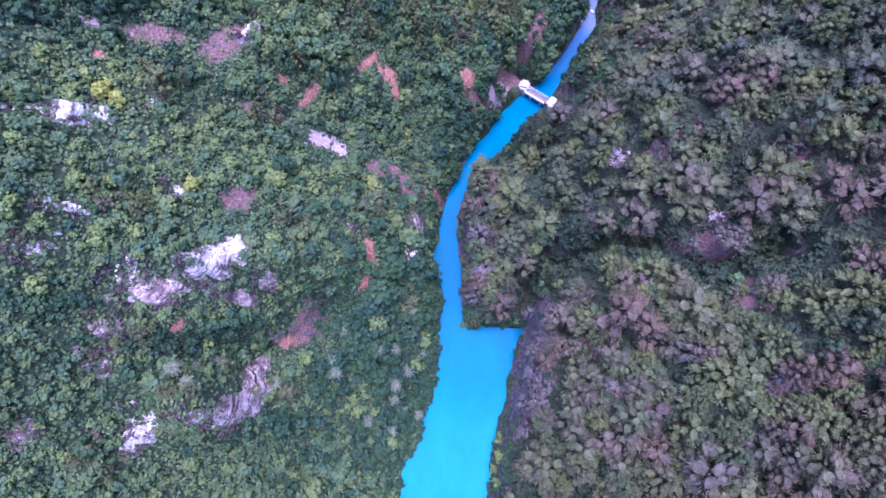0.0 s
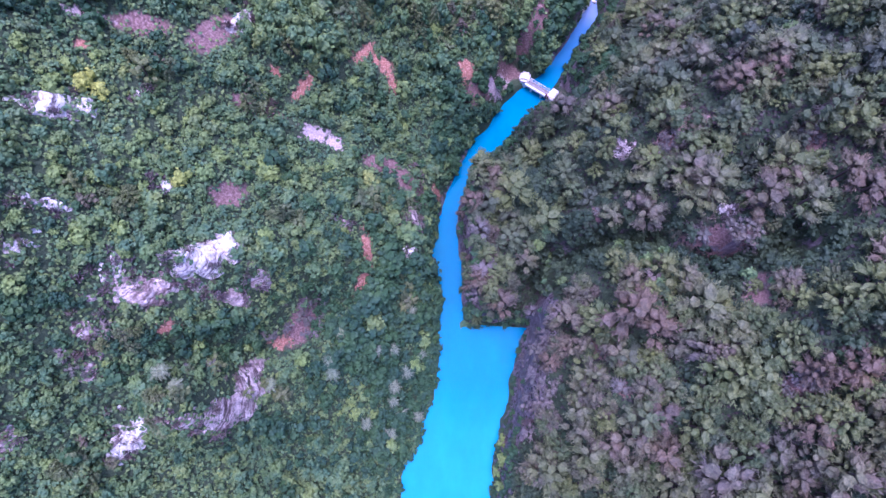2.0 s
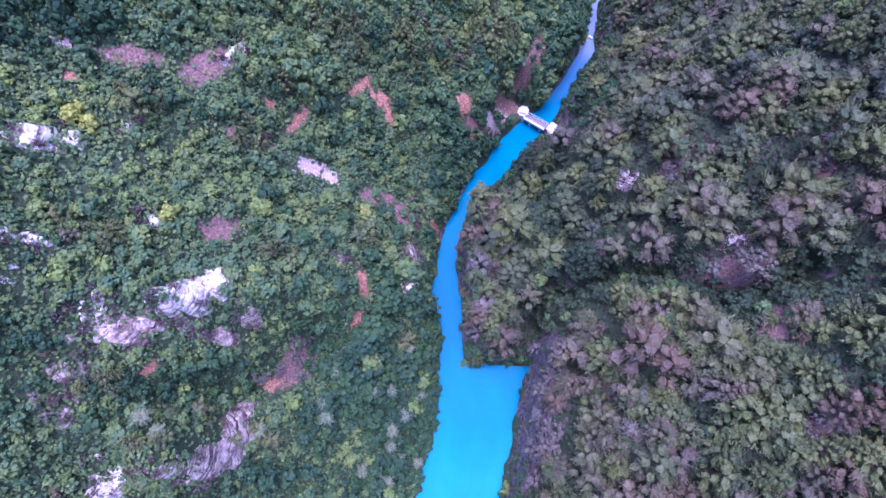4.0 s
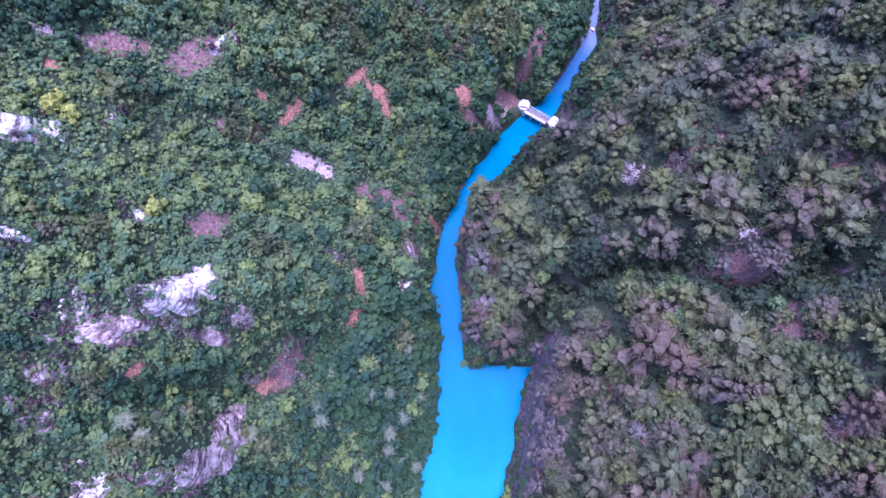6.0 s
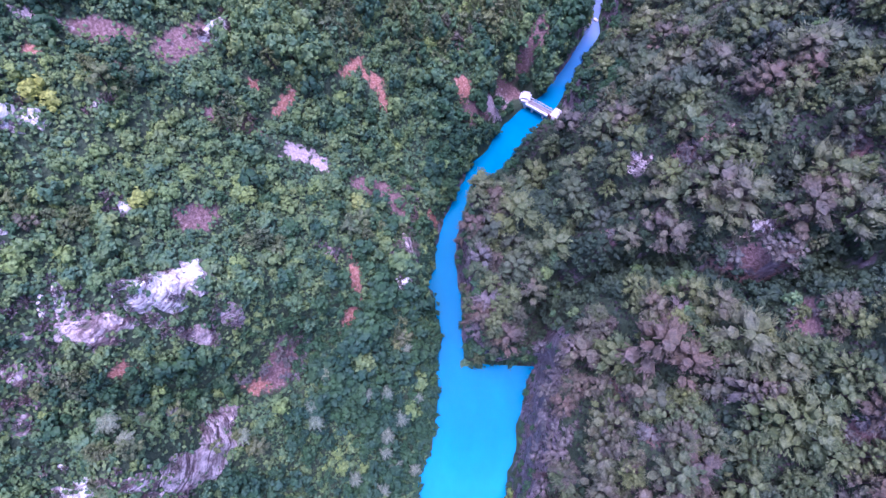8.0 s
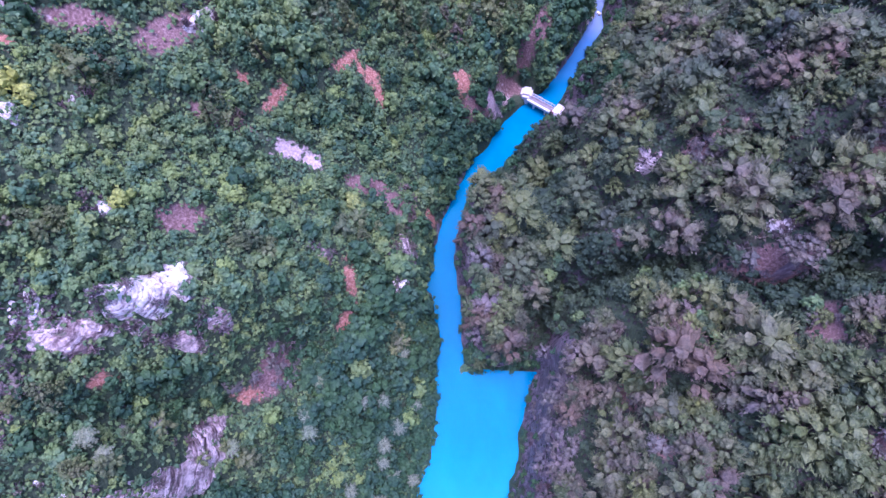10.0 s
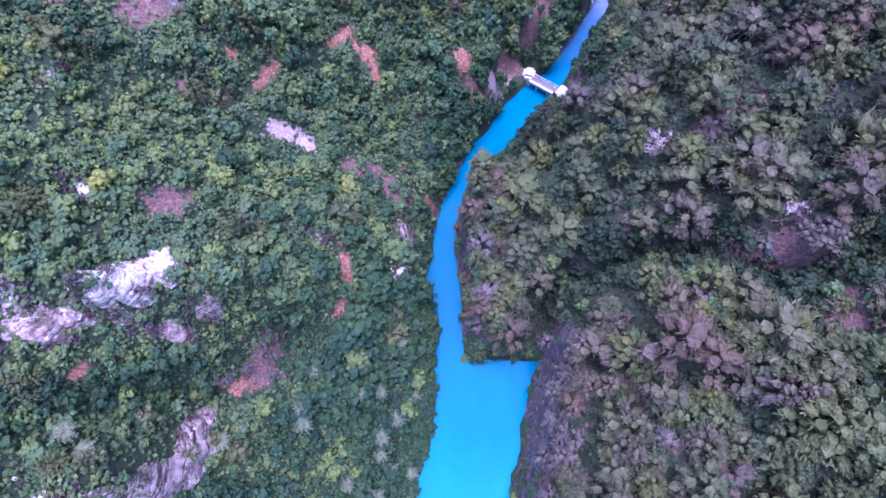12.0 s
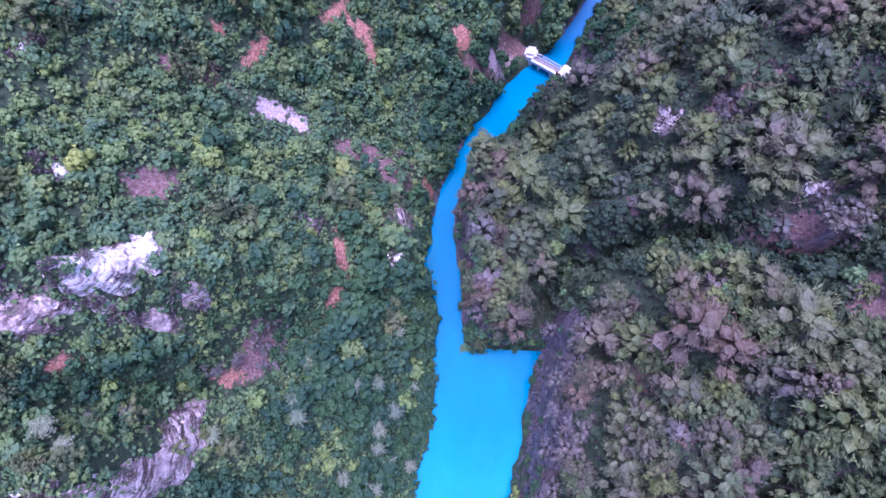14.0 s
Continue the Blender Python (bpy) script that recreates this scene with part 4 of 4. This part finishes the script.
x, y = np.repeat(x, 2) + rng.uniform(-0.5, 0.5, 2 * len(x)), 13.7 + np.tile((0.0, 1.9), len(x)) + 1.1 * lattice(np.repeat(x, 2) / 2.1, np.repeat(x, 2) * 0, 64) + rng.uniform(-0.4, 0.4, 2 * len(x))
size, pick = rng.uniform(0.9, 2.1, len(x)), rng.uniform(0, 1, len(x)) < 0.6
DEEP.grow(rng, x[pick], y[pick], size[pick], lambda x, y: x < 99)
SHRUB.grow(rng, x[~pick], y[~pick], size[~pick], lambda x, y: x < 99)

# Feathery conifers crowd the eastern side; few on the cliff's edge and in the ravines.
clear = lambda x, y: (1 - 0.98 * np.maximum(bare(x, y), 0.6 * oval(x, y, *MAUVE_SCARS))) * np.where(oval(x, y, *GULLIES) > 0.42 + 0.25 * lattice(x / 4, y / 4, 61), 0.06, 1) * (from_line(x + 0.6, y + 1.6, RAVINE_X, RAVINE_Y) > 3.3) * (oval(x, y, (27.5, 76.0, 13, 8.5, -37.7)) < 0.1) * (bank(x, y) > 2.5) * (1 - 0.6 * oval(x, y, CLIFF)) * (1 - 0.85 * oval(x, y, SPUR))
for step, dense, sizes in ((4.5, 1.0, (2.8, 3.1, 3.4, 3.8, 4.4)), (3.2, 0.34, (1.5, 1.9, 2.4))):
    x, y = spread(rng, 2, 79, *EDGE, step, lambda x, y: right_of(x, y) * clear(x, y) * np.clip(dense + np.where(y < 21, 0.36, 0.5) * lattice(x / 5, y / 5, 51) + np.where(y < 21, 0.16, 0), 0, 1))
    size = rng.choice(sizes, len(x)) * rng.uniform(0.9, 1.1, len(x)) * np.clip(0.6 + bank(x, y) / 24, 0.6, 1.0) * np.where(y > 64, 0.9, np.where(y < 22, 1.18, 1.05)) * (1 + 0.25 * lattice(x / 6, y / 6, 58))
    pick = rng.uniform(0, 1, len(x))
    brown = pick < np.maximum(np.where(y > 55, 0.03, 0.07), 0.5 * oval(x, y, SPUR, (40, 46, 6, 4, 0), (36, 10, 6, 4, 0)))
    olive = ~brown & (pick > 0.68 - 0.25 * lattice(x / 12, y / 12, 57) - 0.42 * oval(x, y, (44, 6, 22, 16, 0)))
    rest = ~brown & ~olive
    # Extra dusky trees near the spur put the gully's shade into leaf colour.
    dusky = rest & (rng.uniform(0, 1, len(x)) < np.clip(0.15 + (y - 25) / 80 + 0.25 * (x < 28) * (y > 24), 0.08, 0.45))
    rest = rest & ~dusky
    near = lambda x, y: (x > 22) & (x < 48) & (y > -10) & (y < 40)
    RUSSET.grow(rng, x[brown], y[brown], size[brown], lambda x, y: x < 100)
    OLIVE.grow(rng, x[olive], y[olive], size[olive], near)
    CEDAR.grow(rng, x[rest], y[rest], size[rest], near)
    DUSKY.grow(rng, x[dusky], y[dusky], size[dusky], near)
# Ashen shrubs on the cliff's edge and the scree; mixed trees on the spur across the bay.
x, y = spread(rng, 2, 72, *EDGE, 1.65, lambda x, y: right_of(x, y) * (bank(x, y) > 2.6) * np.maximum(0.9 * oval(x, y, CLIFF), 0.85 * oval(x, y, *MAUVE_SCARS)))
ASHEN.grow(rng, x, y, rng.choice((0.7, 0.9, 1.2, 1.6, 2.2), len(x)), lambda x, y: (x < 30) & (y > -12) & (y < 15))
x, y = spread(rng, -66, -20, -6, 24, 1.8, lambda x, y: 0.85 * (oval(x, y, (-29.5, 13.5, 2.2, 4.5, -20), (-60.5, 2.5, 2, 3, 0), (-45.5, 2, 3.4, 1, 0), (-55.5, 8, 2.2, 1.4, 0), (-36, 9.5, 3, 1.2, 20)) > 0.25))
ASHEN.grow(rng, x, y, rng.uniform(0.8, 1.4, len(x)), lambda x, y: x < 99)
x, y = spread(rng, 2, 20, 13, 56, 3.0, lambda x, y: right_of(x, y) * (bank(x, y) > 1.0) * (oval(x, y, SPUR) > 0.12))
size, pick = rng.uniform(2.0, 3.3, len(x)) * np.clip(0.7 + bank(x, y) / 14, 0.5, 1), rng.uniform(0, 1, len(x))
RUSSET.grow(rng, x[pick < 0.32], y[pick < 0.32], size[pick < 0.32], lambda x, y: x < 99)
mid = (pick >= 0.32) & (pick < 0.58)
DUSKY.grow(rng, x[mid], y[mid], size[mid], lambda x, y: x < 99)
OLIVE.grow(rng, x[pick > 0.62], y[pick > 0.62], size[pick > 0.62], lambda x, y: x < 99)
mid = (pick >= 0.58) & (pick <= 0.62)
ASHEN.grow(rng, x[mid], y[mid], size[mid], lambda x, y: x < 99)
# and a few ridges of them on the western side.
RIDGES = ((-38.5, 55.2, 6.5, 2.0, -6), (-51.5, 55, 4, 1.8, 0), (-32, 32.5, 3, 1.6, 0), (-15, 39.5, 8, 2.2, 8), (-48.5, -1.6, 3, 1.6, -10), (-37.5, -1.8, 4, 1.8, 10), (-55, 7, 3, 2, 0), (-45, 1.5, 3, 1.4, 0), (-62.5, -13, 3, 5, 0), (-51.5, -8.5, 3, 1.8, 30), (-2, 84, 9, 6, 0), (12, 92, 6, 6, 40), (-22, 80, 5, 4, 0), (-57, 30, 4, 2, 0), (-10, 22, 2, 6, 0))
x, y = spread(rng, -80, 24, -31, 110, 2.5, lambda x, y: left_of(x, y) * (1 - bare(x, y)) * 0.9 * (oval(x, y, *RIDGES) > 0.2))
pick = rng.uniform(0, 1, len(x))
OLIVE.grow(rng, x[pick < 0.8], y[pick < 0.8], rng.uniform(1.5, 2.6, int((pick < 0.8).sum())), lambda x, y: x < 100)
CEDAR.grow(rng, x[pick > 0.9], y[pick > 0.9], rng.uniform(1.5, 2.5, int((pick > 0.9).sum())), lambda x, y: x < 100)
mid = (pick >= 0.8) & (pick <= 0.9)
RUSSET.grow(rng, x[mid], y[mid], rng.uniform(1.1, 1.7, int(mid.sum())), lambda x, y: x < 100)

# Single conifers among the western shrubs, and round dark trees that overhang the upper river.
x, y = np.array(((-49.5, 55.6), (-53.6, 53.3), (-39.3, 53.1), (-37.1, 53.3), (-31.2, 65.4), (-34.9, 31.7), (-30.4, 33.3), (-45.5, -2.1), (-49.0, -2.7), (-39.7, -2.8), (-34.8, -3.2), (-54.8, 28.5), (-21.9, 80.3), (-0.6, 88.8), (8.6, 88.2))).T
OLIVE.grow(rng, x, y, rng.uniform(1.9, 2.7, len(x)), lambda x, y: x < 100)
x, y = np.array(((33.0, 98.6), (31.4, 95.4), (28.8, 94.3), (31.2, 98.4), (29.8, 92.6), (27.6, 90.6), (37.2, 102.5), (40.0, 107.0))).T
DEEP.grow(rng, x, y, np.linspace(3.8, 2.2, len(x)), lambda x, y: x < 100)
# Bright single shrubs, and bushes at the foot of the eastern cliff.
x, y = np.array(((-59.5, 48.6), (-47.4, 35.0), (-61.0, 49.5), (13.4, -15.1), (11.8, -22.0), (13.0, -18.6), (12.6, -25.0))).T
size = rng.uniform(1.6, 2.2, len(x))
SUNNY.grow(rng, x[3:], y[3:], size[3:], lambda x, y: x < 100)
GOLDEN.grow(rng, x[:3], y[:3], size[:3] * 1.1, lambda x, y: x < 100)

# Rosette trees above the western bank.
PALMS = ((-23.9, 10.4), (-16.4, 6.0), (-12.2, 6.1), (-6.5, 5.6), (-10.1, 0.9), (-12.4, -2.5), (-12.6, -5.4), (-10.9, -7.9), (-25.3, 1.2), (-26.2, 3.8), (-13.8, -12.9), (-7.4, -9.3), (-8.6, 16.2), (-18.8, -10.8), (-36.5, -1.5), (-49.0, 1.0), (-46.0, -1.0))
x, y = np.array(PALMS).T
PALM.grow(rng, x, y, rng.uniform(1.3, 2.1, len(x)), lambda x, y: x < 100)

# Dry twigs on the cliffs and round the bare rock.
dry = lambda x, y: np.maximum.reduce([right_of(x, y) * (y < 11) * np.clip(1.2 - bank(x, y) / 4, 0, 1) * 0.4, 0.45 * oval(x, y, *[(a, b, c + 1.2, d + 1.0, e) for a, b, c, d, e, *_ in OUTCROPS if a < 0]), 0.5 * oval(x, y, (-9, 40, 14, 4, 84), (-30, 15, 4, 5, 0), (50, 27, 7, 4, 0))])
x, y = spread(rng, -76, 60, *EDGE, 1.35, lambda x, y: dry(x, y) * (bank(x, y) > 0.8))
BARE.grow(rng, x, y, rng.uniform(0.8, 1.7, len(x)), lambda x, y: (x > 18) & (x < 25) & (y > -12) & (y < 14))


def undergrowth(n, west, leaves, label):
    """Low leaves that close the ground between the shrubs, uncountable."""
    x, y = rng.uniform(-80, 48, n) if west else rng.uniform(2, 84, n), rng.uniform(*EDGE, n)
    keep = (wooded(x, y) > 0) & (bank(x, y) > 0.2) & (left_of(x, y) if west else right_of(x, y)) & (rng.uniform(0, 1, n) > np.maximum(oval(x, y, *RED_SCARS, *PALE_SCARS), 0.97 * oval(x, y, *MAUVE_SCARS)))
    x, y = x[keep], y[keep]
    at = np.stack([x, y, ground(x, y) + rng.uniform(0.15, 1.1 if west else 0.6, len(x))], 1)
    slope = np.stack([ground(x - 0.5, y) - ground(x + 0.5, y), ground(x, y - 0.5) - ground(x, y + 0.5), np.ones(len(x))], 1)
    v, f, n = sprays(rng, at, unit(slope), 0.4)
    me = mesh_of("undergrowth", v, f, leaves, False, n)
    give(me, "tint", np.repeat(rng.uniform(0, 1, len(x)), 4))
    tagged(new("undergrowth", me), label, "undergrowth", kind="stuff")


undergrowth(100000, True, LEAF_GREEN, "dense low green undergrowth between the shrubs of the slope")
# Both eastern layers carry the shade between the trees in their colour.
undergrowth(34000, False, LEAF_BRUSH, "dense low undergrowth between the trees of the slope, darkened in colour for shade")
undergrowth(30000, False, LEAF_GAP, "mauve-brown undergrowth between the trees of the slope, coloured as their shade")
